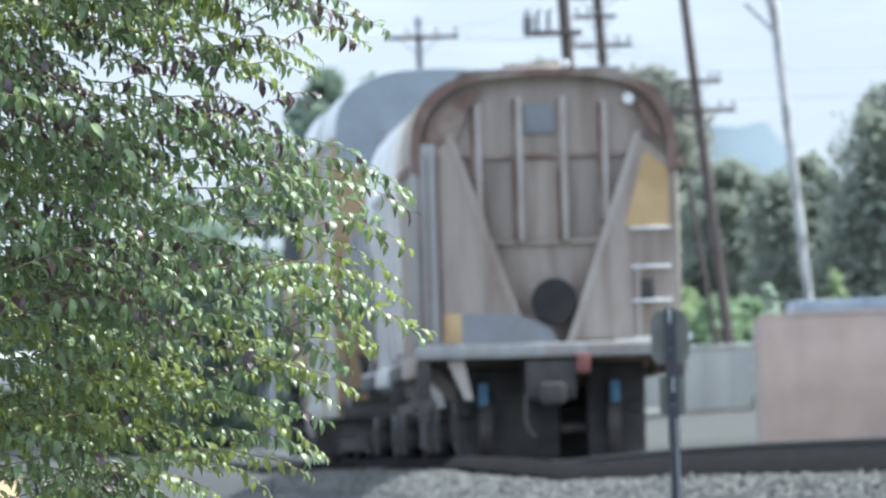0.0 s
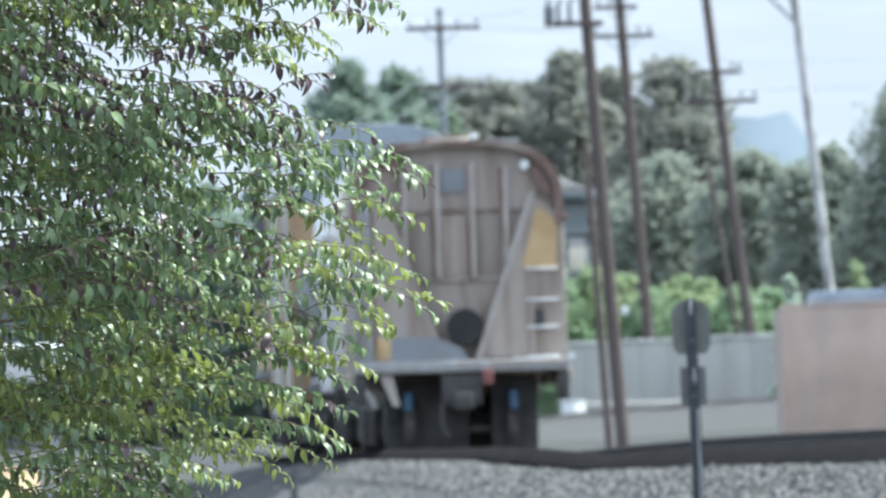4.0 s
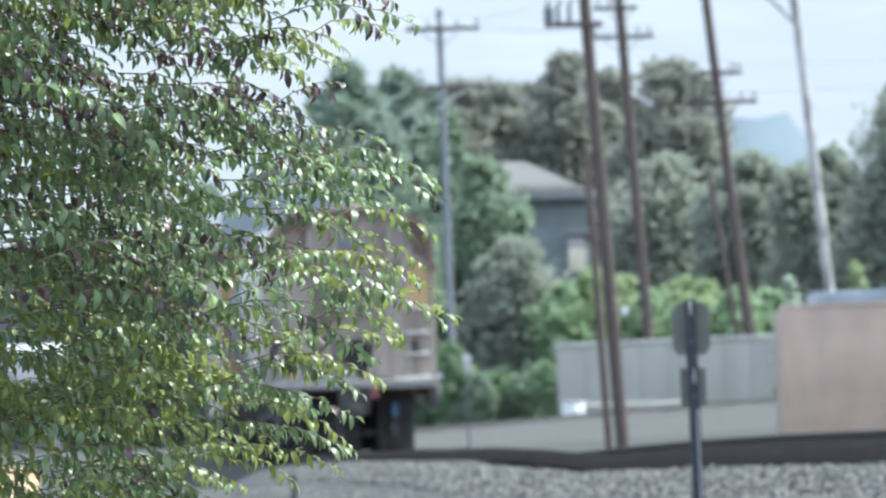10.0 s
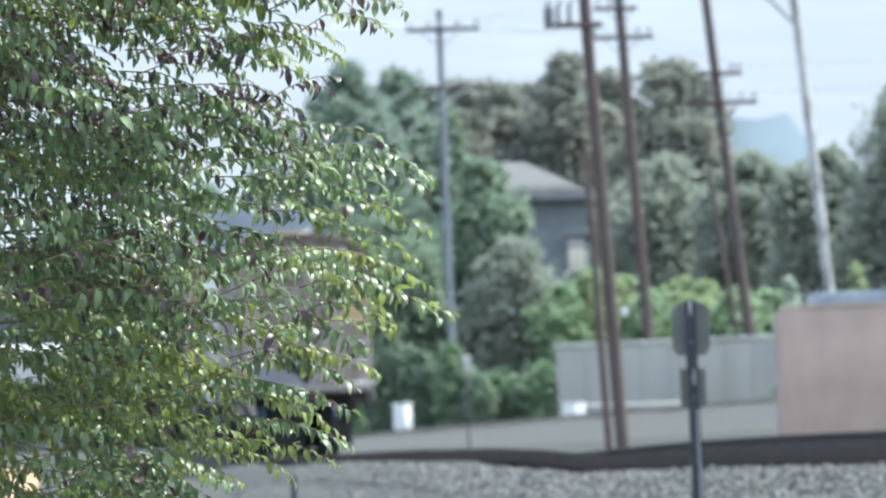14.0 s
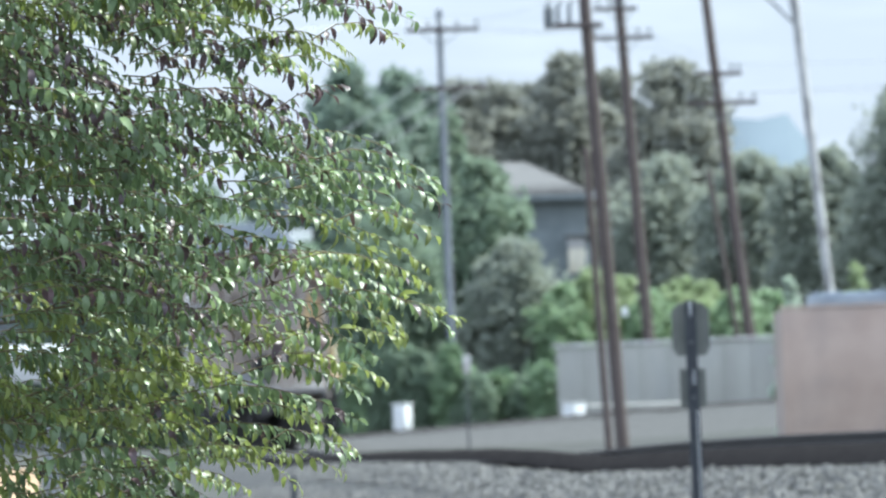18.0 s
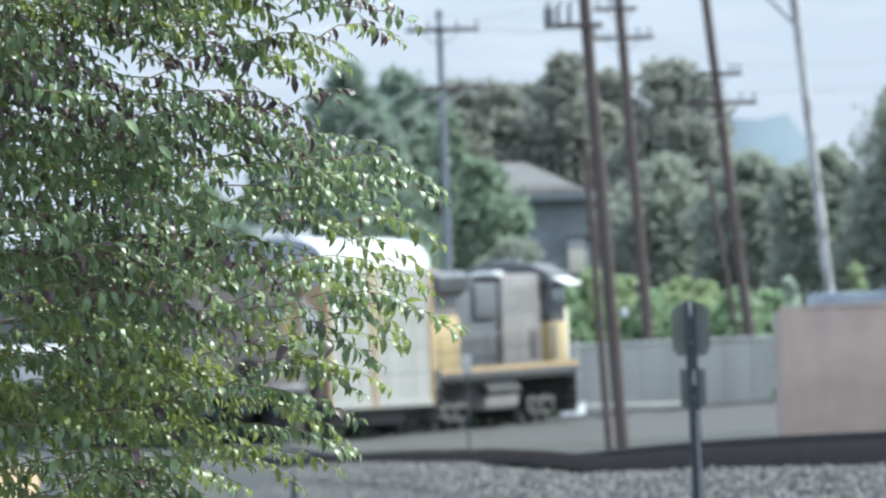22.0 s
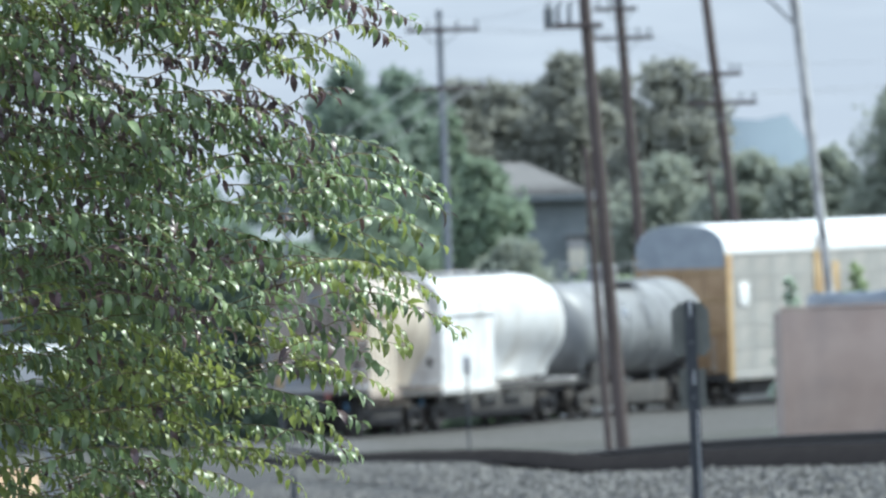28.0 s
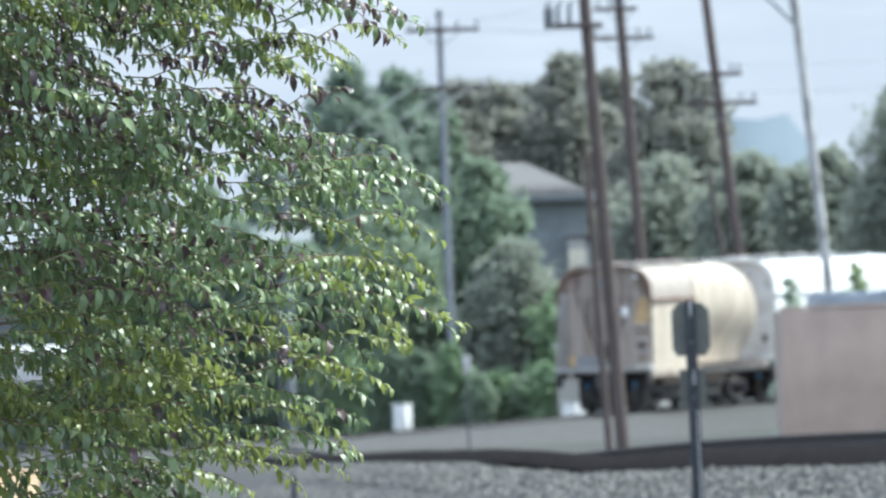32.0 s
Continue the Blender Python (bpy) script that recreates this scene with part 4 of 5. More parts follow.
# the longest sprays at the crown's edge: tip x, tip z, length and droop in degrees
SPRAY_TIPS = [(-0.058, 1.208, 0.35, 5.8), (-0.098, 1.163, 0.22, 9.2), (-0.215, 1.144, 0.25, 11.4), (-0.244, 1.1, 0.19, 6.2), (-0.226, 1.071, 0.26, -23.8), (-0.015, 0.829, 0.3, 19.0), (-0.029, 0.713, 0.25, 15.3), (-0.045, 0.601, 0.35, 14.8), (-0.003, 0.505, 0.31, 20.8), (-0.198, 0.44, 0.26, 29.4), (-0.213, 0.363, 0.29, 16.9), (-0.236, 0.247, 0.29, 24.1), (-0.269, 0.229, 0.18, 18.7)]
SPRAYS = []


def leaf_mesh(mat):
    return from_arrays("leaf", (LEAF_V * LEAF_SIZE).tolist(), LEAF_F, mat, True)


def build_near_tree():
    rng = np.random.RandomState(21)
    tree_ob = thing("leafy_tree", pose(-2.6, TREE_Y + 0.4, -1.35), "leafy green tree with drooping sprays of narrow leaves", "tree")
    org = Vector((-2.6, TREE_Y + 0.4, -1.35))
    bm = bm_new()
    pipe(bm, [(0, 0, 0), (0.04, 0, 0.8), (0.0, 0.05, 1.7), (0.1, 0, 2.8), (0.2, 0.1, 4.2)], 0.13, 0.05, 12)
    part("trunk", bm, M["bark"], tree_ob)
    limbs = []
    for i in range(9):
        z = 0.95 + 0.26 * i
        bm = bm_new()
        end = Vector((rng.uniform(1.75, 2.1), rng.uniform(-0.5, 0.1), z + 0.55 - 0.05 * i))
        s = Vector((0.03, 0, z * 0.85))
        mid = s.lerp(end, 0.5) + Vector((0, 0, 0.16))
        pipe(bm, [s, s.lerp(mid, 0.5) + Vector((0, 0, 0.06)), mid, mid.lerp(end, 0.55) + Vector((0, 0, 0.05)), end], 0.022, 0.0012, 7)
        part("limb", bm, M["bark"], tree_ob)
    # twigs: the outer ones follow the crown's ragged edge, the others fill it
    twigs = []
    z = 1.40
    while z > 0.03:
        x = float(np.interp(z, REACH_Z, REACH_X))
        twigs.append((x + rng.uniform(-0.015, 0.008), rng.uniform(-0.25, 0.1), z, rng.uniform(0.24, 0.46), rng.uniform(4, 30), True))
        if rng.rand() < 0.35:
            twigs.append((x - rng.uniform(0.05, 0.2), rng.uniform(-0.25, 0.2), z - 0.01, rng.uniform(0.3, 0.45), rng.uniform(8, 28), False))
        z -= rng.uniform(0.035, 0.085)
    while len(twigs) < 700:
        z = rng.uniform(0.0, 1.42)
        r = float(np.interp(z, REACH_Z, REACH_X))
        x = rng.uniform(-1.12, r - 0.05)
        if len(twigs) > 670:
            # the crown is fullest near the trunk, high up
            x, z = rng.uniform(-1.12, -0.5), rng.uniform(1.12, 1.42)
        if -0.86 < x < -0.5 and 0.65 < z < 1.1 and rng.rand() < 0.15:
            continue
        if z < 0.85 and rng.rand() < 0.22:
            continue
        if 0.97 < z < 1.24 and -0.74 < x < -0.2 and rng.rand() < 0.8:
            continue
        if 0.40 < z < 0.60 and x < -0.70 and rng.rand() < 0.75:
            continue
        if x < -0.72 and z < 0.24 and rng.rand() < 0.8:
            continue
        if z < 0.36 and x > -0.66 and rng.rand() < 0.5:
            continue
        if x > -0.5 and z < 0.9 and rng.rand() < (0.5 if z > 0.55 and x < -0.22 else 0.78):
            continue
        twigs.append((x, rng.uniform(-0.45, 0.5), z, rng.uniform(0.2, 0.48), rng.uniform(-2, 34), False))
    groups = {}
    for tw in twigs:
        groups.setdefault((int(tw[2] / 0.17), int((tw[0] + 2) / 0.3)), []).append(tw)
    for i, (x, z, length, droop) in enumerate(SPRAY_TIPS):
        groups[(20 + i, 9)] = [(x, rng.uniform(-0.4, -0.2), z, length, droop, True)]
    leaf_a, leaf_b = leaf_mesh(M["leaf"]), leaf_mesh(M["leafyoung"])
    single = 0
    for key in sorted(groups):
        tws = groups[key]
        o = Vector((min(t[0] - t[3] for t in tws), TREE_Y, sum(t[2] for t in tws) / len(tws) + 0.08))
        vs, fs, mi = [], [], []
        bm = bm_new()
        leaves = []
        for x, dy, z, length, droop, edge in tws:
            tip = Vector((x, TREE_Y + dy, z)) - o
            a = radians(droop)
            d = Vector((math.cos(a), rng.uniform(-0.3, 0.3), -math.sin(a))).normalized()
            start = tip - d * length + Vector((0, 0, -0.02))
            mid = tip - d * length * 0.5 + Vector((0, 0, 0.035))
            pts = [start, start.lerp(mid, 0.55) + Vector((0, 0, 0.014)), mid, mid.lerp(tip, 0.55) + Vector((0, 0, 0.012)), tip]
            pipe(bm, pts, 0.0017, 0.0006, 4)
            n = int(length / (0.0122 if edge else 0.0146))
            patch = noise.noise((x * 3.2, z * 4.6, 7.3))
            # Fresh tips; more of them low down paint in the sunlit lower crown.
            young_lit = rng.rand() < (0.56 if z < 0.5 else 0.3 if z < 0.75 else 0.2) + 0.8 * patch
            lean, spread, grow = rng.uniform(0.25, 0.75), rng.uniform(0.55, 1.0), rng.uniform(0.85, 1.15)
            backlit = rng.rand() < (0.6 if edge and z > 1.0 else 0.34 if z > 0.9 else 0.05) - 0.3 * patch
            loose_hang = rng.uniform(0.12, 0.5)
            for i in range(n):
                s = (i + 0.6) / n
                k = s * 4
                j = min(int(k), 3)
                p = pts[j].lerp(pts[j + 1], k - j)
                side = 1 if i % 2 else -1
                ld = (d * lean + Vector((rng.normal() * 0.3, side * spread * rng.uniform(0.3, 1.1), rng.normal() * loose_hang - 0.1))).normalized()
                up = Vector((rng.normal() * loose_hang + 0.15, rng.normal() * loose_hang, 1.0))
                yv = up.cross(ld).normalized()
                zv = ld.cross(yv)
                size = grow * rng.uniform(0.8, 1.2) * (0.7 if s > 0.92 or s < 0.1 else 1)
                kind = 1 if young_lit and s > 0.35 else (2 if rng.rand() < (0.75 if backlit else 0.06) else 0)
                leaves.append((p, ld, yv, zv, size, kind, edge))
        spray = None
        rest = []
        for lf in leaves:
            if lf[6] and single < 300 and lf[5] < 2 and key[1] >= 4:
                rest.append(lf)
                single += 1
                continue
            m = np.array([lf[1], lf[2], lf[3]])
            v = (LEAF_V * LEAF_SIZE * lf[4]) @ m + np.array(lf[0])
            b = len(vs)
            vs.extend(map(tuple, v))
            fs.extend(tuple(b + q for q in f) for f in LEAF_F)
            mi.extend([lf[5]] * len(LEAF_F))
        me = from_arrays("leaf_spray", vs, fs, M["leaf"], True)
        me.materials.append(M["leafyoung"])
        me.materials.append(M["leafred"])
        me.polygons.foreach_set("material_index", mi)
        spray = new("leaf_spray", me)
        spray.parent = tree_ob
        tagged(spray, kind="stuff")
        spray.location = o - org
        tagged(part("twig", bm, M["twig"], spray), kind="stuff")
        for p, ld, yv, zv, size, kind, _ in rest:
            ob = new("leaf", leaf_b if kind else leaf_a)
            ob.parent = spray
            m = Matrix((ld, yv, zv)).transposed().to_4x4() @ Matrix.Diagonal((size, size, size, 1))
            m.translation = p
            ob.matrix_basis = m
        SPRAYS.append((spray, o - org, key))


build_near_tree()

# ---------------------------------------------------------------- the train
WHEELS = []
WHEEL_R = 0.457


def wheel_mesh():
    bm = rod(bm_new(), (-0.08, 0, 0), (-0.05, 0, 0), 0.485, seg=28)
    rod(bm, (-0.05, 0, 0), (0.06, 0, 0), WHEEL_R, WHEEL_R, 28)
    rod(bm, (0.06, 0, 0), (0.075, 0, 0), 0.40, 0.34, 28)
    rod(bm, (0.07, 0, 0), (0.13, 0, 0), 0.15, 0.12, 16)
    return mesh_of("wheel", bm, M["wheel"], True)


WHEEL = wheel_mesh()
AXLE = mesh_of("axle", rod(bm_new(), (-0.95, 0, 0), (0.95, 0, 0), 0.075, seg=12), M["wheel"], True)


def truck(car, yc, axles=2, spacing=1.78, ahead=0.0):
    half = spacing * (axles - 1) / 2
    bm = bm_new()
    for s in (-1, 1):
        x0, x1 = (0.93, 1.10) if s > 0 else (-1.10, -0.93)
        box(bm, x0, x1, yc - half - 0.25, yc + half + 0.25, 0.62, 0.80, 0.03)
        box(bm, x0, x1, yc - half * 0.75, yc + half * 0.75, 0.24, 0.36, 0.03)
        for a in (-0.42, 0.42):
            rod(bm, ((x0 + x1) / 2, yc + a * half * 1.5, 0.30), ((x0 + x1) / 2, yc + a * half * 0.8, 0.7), 0.07, seg=8)
        for k in range(axles):
            box(bm, x0 - 0.02, x1 + 0.02, yc - half + k * spacing - 0.17, yc - half + k * spacing + 0.17, 0.33, 0.68, 0.04)
    box(bm, -1.0, 1.0, yc - 0.22, yc + 0.22, 0.20, 0.72, 0.04)
    t = part("truck", bm, M["black"], car, "sooty black truck frame")
    for s in (-1, 1):
        part("brake_beam", box(bm_new(), -0.85, 0.85, yc + s * 0.36 - 0.05, yc + s * 0.36 + 0.05, 0.12, 0.42, 0.03), M["black"], t)
        for a in (-0.16, 0.0, 0.16):
            coil = [(s * 1.02 + 0.055 * math.cos(q), yc + a + 0.055 * math.sin(q), 0.36 + 0.0085 * q) for q in [0.8 * j for j in range(40)]]
            part("spring", pipe(bm_new(), coil, 0.014, 0.014, 4), M["wheel"], t)
    for k in range(axles):
        w = new("axle", AXLE)
        w.parent = car
        for s in (-1, 1):
            ob = new("wheel", WHEEL)
            ob.parent = w
            ob.matrix_basis = pose(s * 0.77, 0, 0, 0, 0, 0 if s > 0 else 180)
        y = yc - half + k * spacing
        w.location = (0, y, WHEEL_R)
        WHEELS.append((w, y))
    return t


def coupler(car, y, sign):
    bm = box(bm_new(), -0.07, 0.07, min(y, y + sign * 0.5), max(y, y + sign * 0.5), 0.80, 0.95, 0.02)
    box(bm, -0.14, 0.16, y - 0.10, y + 0.12, 0.74, 1.0, 0.04)
    part("coupler", bm, M["black"], car, "dark cast coupler")
    pts = [(-0.3, y + sign * 0.25, 0.85), (-0.32, y, 0.6), (-0.28, y - sign * 0.06, 0.42), (-0.2, y - sign * 0.1, 0.36)]
    part("air_hose", pipe(bm_new(), pts, 0.022, 0.022, 6), M["black"], car, "black rubber air hose")


CARS = []


def car_thing(name, label, category, ahead, length):
    ob = thing(name, car_pose(0, ahead, length), label, category, "train")
    CARS.append((ob, ahead, length))
    return ob


def arch(half, shoulder, crown, n=12, power=2.6):
    """The roof's outline, from the right shoulder over the crown to the left one."""
    out = []
    for i in range(n + 1):
        a = math.pi * i / n
        c, s = math.cos(a), math.sin(a)
        out.append((half * math.copysign(abs(c) ** (2 / power), c), shoulder + (crown - shoulder) * abs(s) ** (2 / power)))
    return out


def build_hopper(ahead, L, label, END, SIDE, PALE, tail):
    car = car_thing("hopper_car", label, "hopper car", ahead, L)
    plate = 0.40 * L
    y0, y1 = 0.75, L - 0.75
    H, S, C = 1.56, 3.52, 4.70
    # upright side plates at the tail, and a rounded body that draws in below and at its far end
    for s in (-1, 1):
        x0, x1 = (H - 0.03, H) if s > 0 else (-H, -H + 0.03)
        part("side_plate", box(bm_new(), x0, x1, y0, plate, 1.30, S + 0.02), SIDE, car, "upright steel side plate")
        for i in range(7):
            y = y0 + 0.04 + (plate - y0 - 0.14) * i / 6
            xa, xb = (H - 0.005, H + 0.022) if s > 0 else (-H - 0.055, -H + 0.005)
            part("side_rib", box(bm_new(), xa, xb, y, y + 0.075, 1.32, S + 0.05, 0.012), PALE if s < 0 else SIDE, car)
        xa, xb = (H - 0.02, H + 0.075) if s > 0 else (-H - 0.075, -H + 0.02)
        part("side_sill", box(bm_new(), xa - 0.12 * (s > 0), xb + 0.12 * (s < 0), y0 - 0.25, plate + 0.3, 1.10, 1.34, 0.02), END, car)
        part("side_sill", box(bm_new(), xa - 0.12 * (s > 0), xb + 0.12 * (s < 0) - 0.02 * s, plate + 0.303, y1 + 0.25, 1.12, 1.30, 0.02), M["black"], car, "dark side sill")
        part("top_chord", box(bm_new(), xa, xb, y0 - 0.02, plate + 0.02, S - 0.03, S + 0.09, 0.02), M["hopperdark"] if tail else SIDE, car, "top chord along the roof edge")
    o = arch(H, S, C, 24, 3.3)
    inner = [(x * 0.985, z - 0.05) for x, z in o]
    part("roof", prism(bm_new(), o + inner[::-1], y0, plate + 0.05), PALE if tail else SIDE, car, "curved roof")
    ring = [(x, z) for x, z in o] + [(-H * k, z) for k, z in ((0.985, 3.2), (0.9, 2.8), (0.76, 2.4), (0.6, 1.95), (0.5, 1.45))] + [(H * k, z) for k, z in ((0.5, 1.45), (0.6, 1.95), (0.76, 2.4), (0.9, 2.8), (0.985, 3.2))]
    bm = bm_new()
    rings = []
    for d in (0.0, 0.25, 0.5, 0.72, 0.86, 0.94, 0.985, 1.0):
        y = plate + (y1 - plate) * d
        k = 1.0 if d < 0.5 else math.sqrt(max(0.0, 1 - ((d - 0.5) / 0.5) ** 2.6)) * 0.62 + 0.38
        rings.append([bm.verts.new((x * (0.75 + 0.25 * k), y, 1.45 + (z - 1.45) * (0.42 + 0.58 * k))) for x, z in ring])
    n = len(ring)
    for p, q in zip(rings, rings[1:]):
        for i in range(n):
            bm.faces.new((p[i], p[(i + 1) % n], q[(i + 1) % n], q[i]))
    bm.faces.new(rings[0][::-1])
    bm.faces.new(rings[-1])
    bmesh.ops.recalc_face_normals(bm, faces=bm.faces[:])
    part("body", bm, SIDE, car, "rounded steel body")
    rim = [(x * 1.012, z + 0.02) for x, z in o] + [(x * 0.94, z - 0.07) for x, z in o][::-1]
    for y in (y0 - 0.05, plate - 0.02):
        part("roof_rim", prism(bm_new(), rim, y, y + 0.1), M["hopperdark"] if tail and y < 2 else SIDE, car, "roof rim")
    for i in range(4):
        y = y0 + 0.9 + i * (plate - y0) / 4
        part("roof_rib", prism(bm_new(), [(x * 1.008, z + 0.012) for x, z in o] + [(x * 0.99, z - 0.02) for x, z in o][::-1], y, y + 0.06), SIDE, car)
    for i in range(4):
        y = y0 + 1.2 + i * (0.62 * L) / 4
        h = part("hatch", rod(bm_new(), (0, y, C - 0.04), (0, y, C + 0.08), 0.38, 0.36, 20), PALE, car, "round roof hatch")
        part("latch", box(bm_new(), -0.42, 0.42, y - 0.03, y + 0.03, C + 0.08, C + 0.11, 0.01), M["hopperdark"], h)
    for s in (-1, 1):
        part("running_board", box(bm_new(), s * 0.72 - 0.24, s * 0.72 + 0.24, y0 + 0.1, 0.66 * L, C - 0.02, C + 0.03, 0.008), M["steel"], car, "grey roof walkway")
        for i in range(8):
            y = y0 + 0.3 + i * 0.07 * L
            part("board_bracket", box(bm_new(), s * 0.72 - 0.2, s * 0.72 + 0.2, y, y + 0.05, C - 0.22, C - 0.015), PALE, car)
    # the rear end: a ribbed upper sheet, a slope sheet under it, and triangular corner plates
    def Y(v):
        return y0 + v

    def span(a, b):
        return min(Y(a), Y(b)), max(Y(a), Y(b))
    ring = [(x * 0.965, z - 0.05) for x, z in o]
    bm = prism(bm_new(), [(H - 0.05, 2.66)] + ring + [(-H + 0.05, 2.66)], *span(0.12, 0.17))
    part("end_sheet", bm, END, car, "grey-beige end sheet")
    bm = bm_new()
    q = [bm.verts.new(v) for v in ((-1.45, Y(0.15), 2.68), (1.45, Y(0.13), 2.68), (0.75, Y(0.3), 1.42), (-0.75, Y(0.3), 1.42),
                                   (-1.45, Y(0.2), 2.68), (1.45, Y(0.2), 2.68), (0.75, Y(0.35), 1.42), (-0.75, Y(0.35), 1.42))]
    for f in ((0, 1, 2, 3), (7, 6, 5, 4), (0, 4, 5, 1), (1, 5, 6, 2), (2, 6, 7, 3), (3, 7, 4, 0)):
        bm.faces.new([q[i] for i in f])
    bmesh.ops.recalc_face_normals(bm, faces=bm.faces[:])
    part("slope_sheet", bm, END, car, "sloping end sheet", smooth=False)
    part("lower_slope", prism(bm_new(), [(-1.02, 1.47), (0.12, 1.47), (0.02, 1.66), (-0.36, 1.82), (-1.02, 1.84)], *span(-0.012, 0.0)), M["hopperblue"], car, "blue-grey lower patch")
    part("seam", box(bm_new(), -1.15, 1.15, *span(0.1, 0.14), 2.64, 2.69, 0.01), END, car)
    part("cross_seam", box(bm_new(), -1.12, 1.12, *span(0.075, 0.125), 3.66, 3.71, 0.01), M["hopperdark"] if tail else END, car, "rusty horizontal seam")
    # Recess shade between the ribs is put into darker panels.
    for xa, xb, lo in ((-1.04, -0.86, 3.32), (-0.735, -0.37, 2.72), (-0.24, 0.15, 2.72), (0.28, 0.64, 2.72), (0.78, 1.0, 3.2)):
        part("recessed_panel", box(bm_new(), xa, xb, *span(0.105, 0.125), lo, 3.64, 0.006), M["hoppershade"] if tail and abs(xa + xb) > 0.2 else END, car, "panel between the ribs, darkened as recess shade")
    part("crease_shade_band", box(bm_new(), -0.55, 0.55, *span(0.112, 0.122), 2.69, 2.72, 0.004), M["hoppershade"], car, "band above the slope sheet in the shade tone")
    if tail:
        # pale strip painted for the sky-lit side, set off by a dark seam
        part("sky_side_strip", box(bm_new(), -1.60, -1.28, *span(-0.035, 0.06), 1.48, 3.86, 0.03), M["hoppergreyblue"], car, "blue-grey strip standing in for the sky-lit side")
        for xa, wd in ((-1.275, 0.035), (-1.40, 0.02), (-1.50, 0.028)):
            part("corner_seam", box(bm_new(), xa, xa + wd, *span(-0.055, -0.03), 1.5, 3.75, 0.004), M["hopperdark"], car, "dark seam of the corner strip")
        part("shoulder_patch", prism(bm_new(), [(-1.5, 3.55), (-1.12, 3.62), (-0.9, 4.2), (-0.7, 4.5), (-1.05, 4.42), (-1.36, 4.12)], *span(0.02, 0.06)), M["hopperdark"], car, "flaking rust at the roof shoulder")
        part("shoulder_patch", prism(bm_new(), [(1.2, 4.30), (1.38, 4.0), (1.44, 3.86), (1.30, 3.92), (1.12, 4.26)], *span(0.0, 0.06)), M["hopperdark"], car, "flaking rust at the roof shoulder")
        part("marker_lamp", rod(bm_new(), (1.02, Y(0.0), 4.34), (1.02, Y(0.1), 4.34), 0.07, seg=12), M["white"], car, "small white marker lamp")
        part("roof_edge_fitting", box(bm_new(), 0.22, 0.34, *span(-0.06, 0.1), C + 0.02, C + 0.11, 0.02), M["white"], car, "small white roof fitting")
        part("lower_patch", box(bm_new(), -1.24, -1.02, *span(-0.01, 0.002), 1.5, 1.84, 0.006), M["ochre"], car, "faded ochre patch")
    for x, low in ((-0.77, 2.9), (-0.28, 2.68), (0.24, 2.68), (0.73, 2.9)):
        part("end_seam", box(bm_new(), x - 0.085, x - 0.04, *span(0.06, 0.13), low, 4.40 - 0.14 * abs(x), 0.01), M["hopperdark"], car, "dark seam beside the rib")
        w = 0.075
        part("end_rib", box(bm_new(), x - w / 2, x + w / 2, *span(0.02, 0.13), low, 4.42 - 0.14 * abs(x), 0.015), PALE, car, "pale vertical rib")
    part("end_hatch", box(bm_new(), -0.235, 0.15, *span(0.09, 0.125), 3.95, 4.3, 0.01), M["hopperblue"], car, "blue-grey end hatch")
    for s in (-1, 1):
        tri = [(s * 1.10, 3.92), (s * 1.545, 3.55), (s * 1.55, 1.50), (s * 0.30, 1.50)]
        part("corner_plate", prism(bm_new(), tri, *span(0.0, 0.03)), END, car, "triangular corner plate")
        a, b = Vector((s * 1.12, Y(-0.01), 3.95)), Vector((s * 0.26, Y(-0.01), 1.48))
        w = Vector((0.05, 0, 0.018)) * s
        bm = bm_new()
        q = [bm.verts.new(v) for v in (a - w, a + w, b + w, b - w)]
        dy = Vector((0, Y(0.1) - Y(0), 0))
        r = [bm.verts.new(v.co + dy) for v in q]
        bm.faces.new(q)
        bm.faces.new(r[::-1])
        for k in range(4):
            bm.faces.new((q[k], q[(k + 1) % 4], r[(k + 1) % 4], r[k]))
        bmesh.ops.recalc_face_normals(bm, faces=bm.faces[:])
        part("diagonal_brace", bm, END if s < 0 else PALE, car, "pale diagonal brace", smooth=False)
    s = 1.0  # the ladder side
    part("panel", prism(bm_new(), [(s * 0.94, 2.82), (s * 1.46, 2.82), (s * 1.47, 3.5), (s * 1.2, 3.72), (s * 1.16, 3.62)], *span(-0.012, 0.0)), M["ochre"] if tail else END, car, "faded ochre panel" if tail else "painted panel")
    lad = part("ladder", box(bm_new(), s * 1.08 - 0.02, s * 1.08 + 0.02, *span(-0.08, -0.05), 1.5, 2.4), PALE, car, "pale ladder stile")
    for z in (1.50, 1.94, 2.34, 2.80):
        part("rung", rod(bm_new(), (s * 1.0, Y(-0.07), z), (s * 1.47, Y(-0.07), z), 0.016, seg=6), M["white"], lad, "white rung")
    for z in (3.4, 3.0, 2.5, 2.0):
        part("side_grab", rod(bm_new(), (s * 1.60, Y(-0.02), z), (s * 1.60, Y(0.42), z), 0.014, seg=6), PALE, car)
    part("placard", box(bm_new(), s * 1.18 - 0.075, s * 1.18 + 0.075, *span(-0.02, 0.0), 1.92, 2.2, 0.01), M["black"], car, "small dark placard holder")
    part("end_sill", box(bm_new(), -1.58, 1.58, *span(-0.45, 0.15), 1.30, 1.47, 0.03), M["hoppergreyblue"], car, "blue-grey end platform")
    part("sill_edge", box(bm_new(), 0.45, 1.56, *span(-0.47, -0.45), 1.38, 1.46, 0.006), PALE, car)
    part("centre_sill", box(bm_new(), -0.30, 0.30, *span(-0.4, 2.4), 0.80, 1.27, 0.03), M["black"], car)
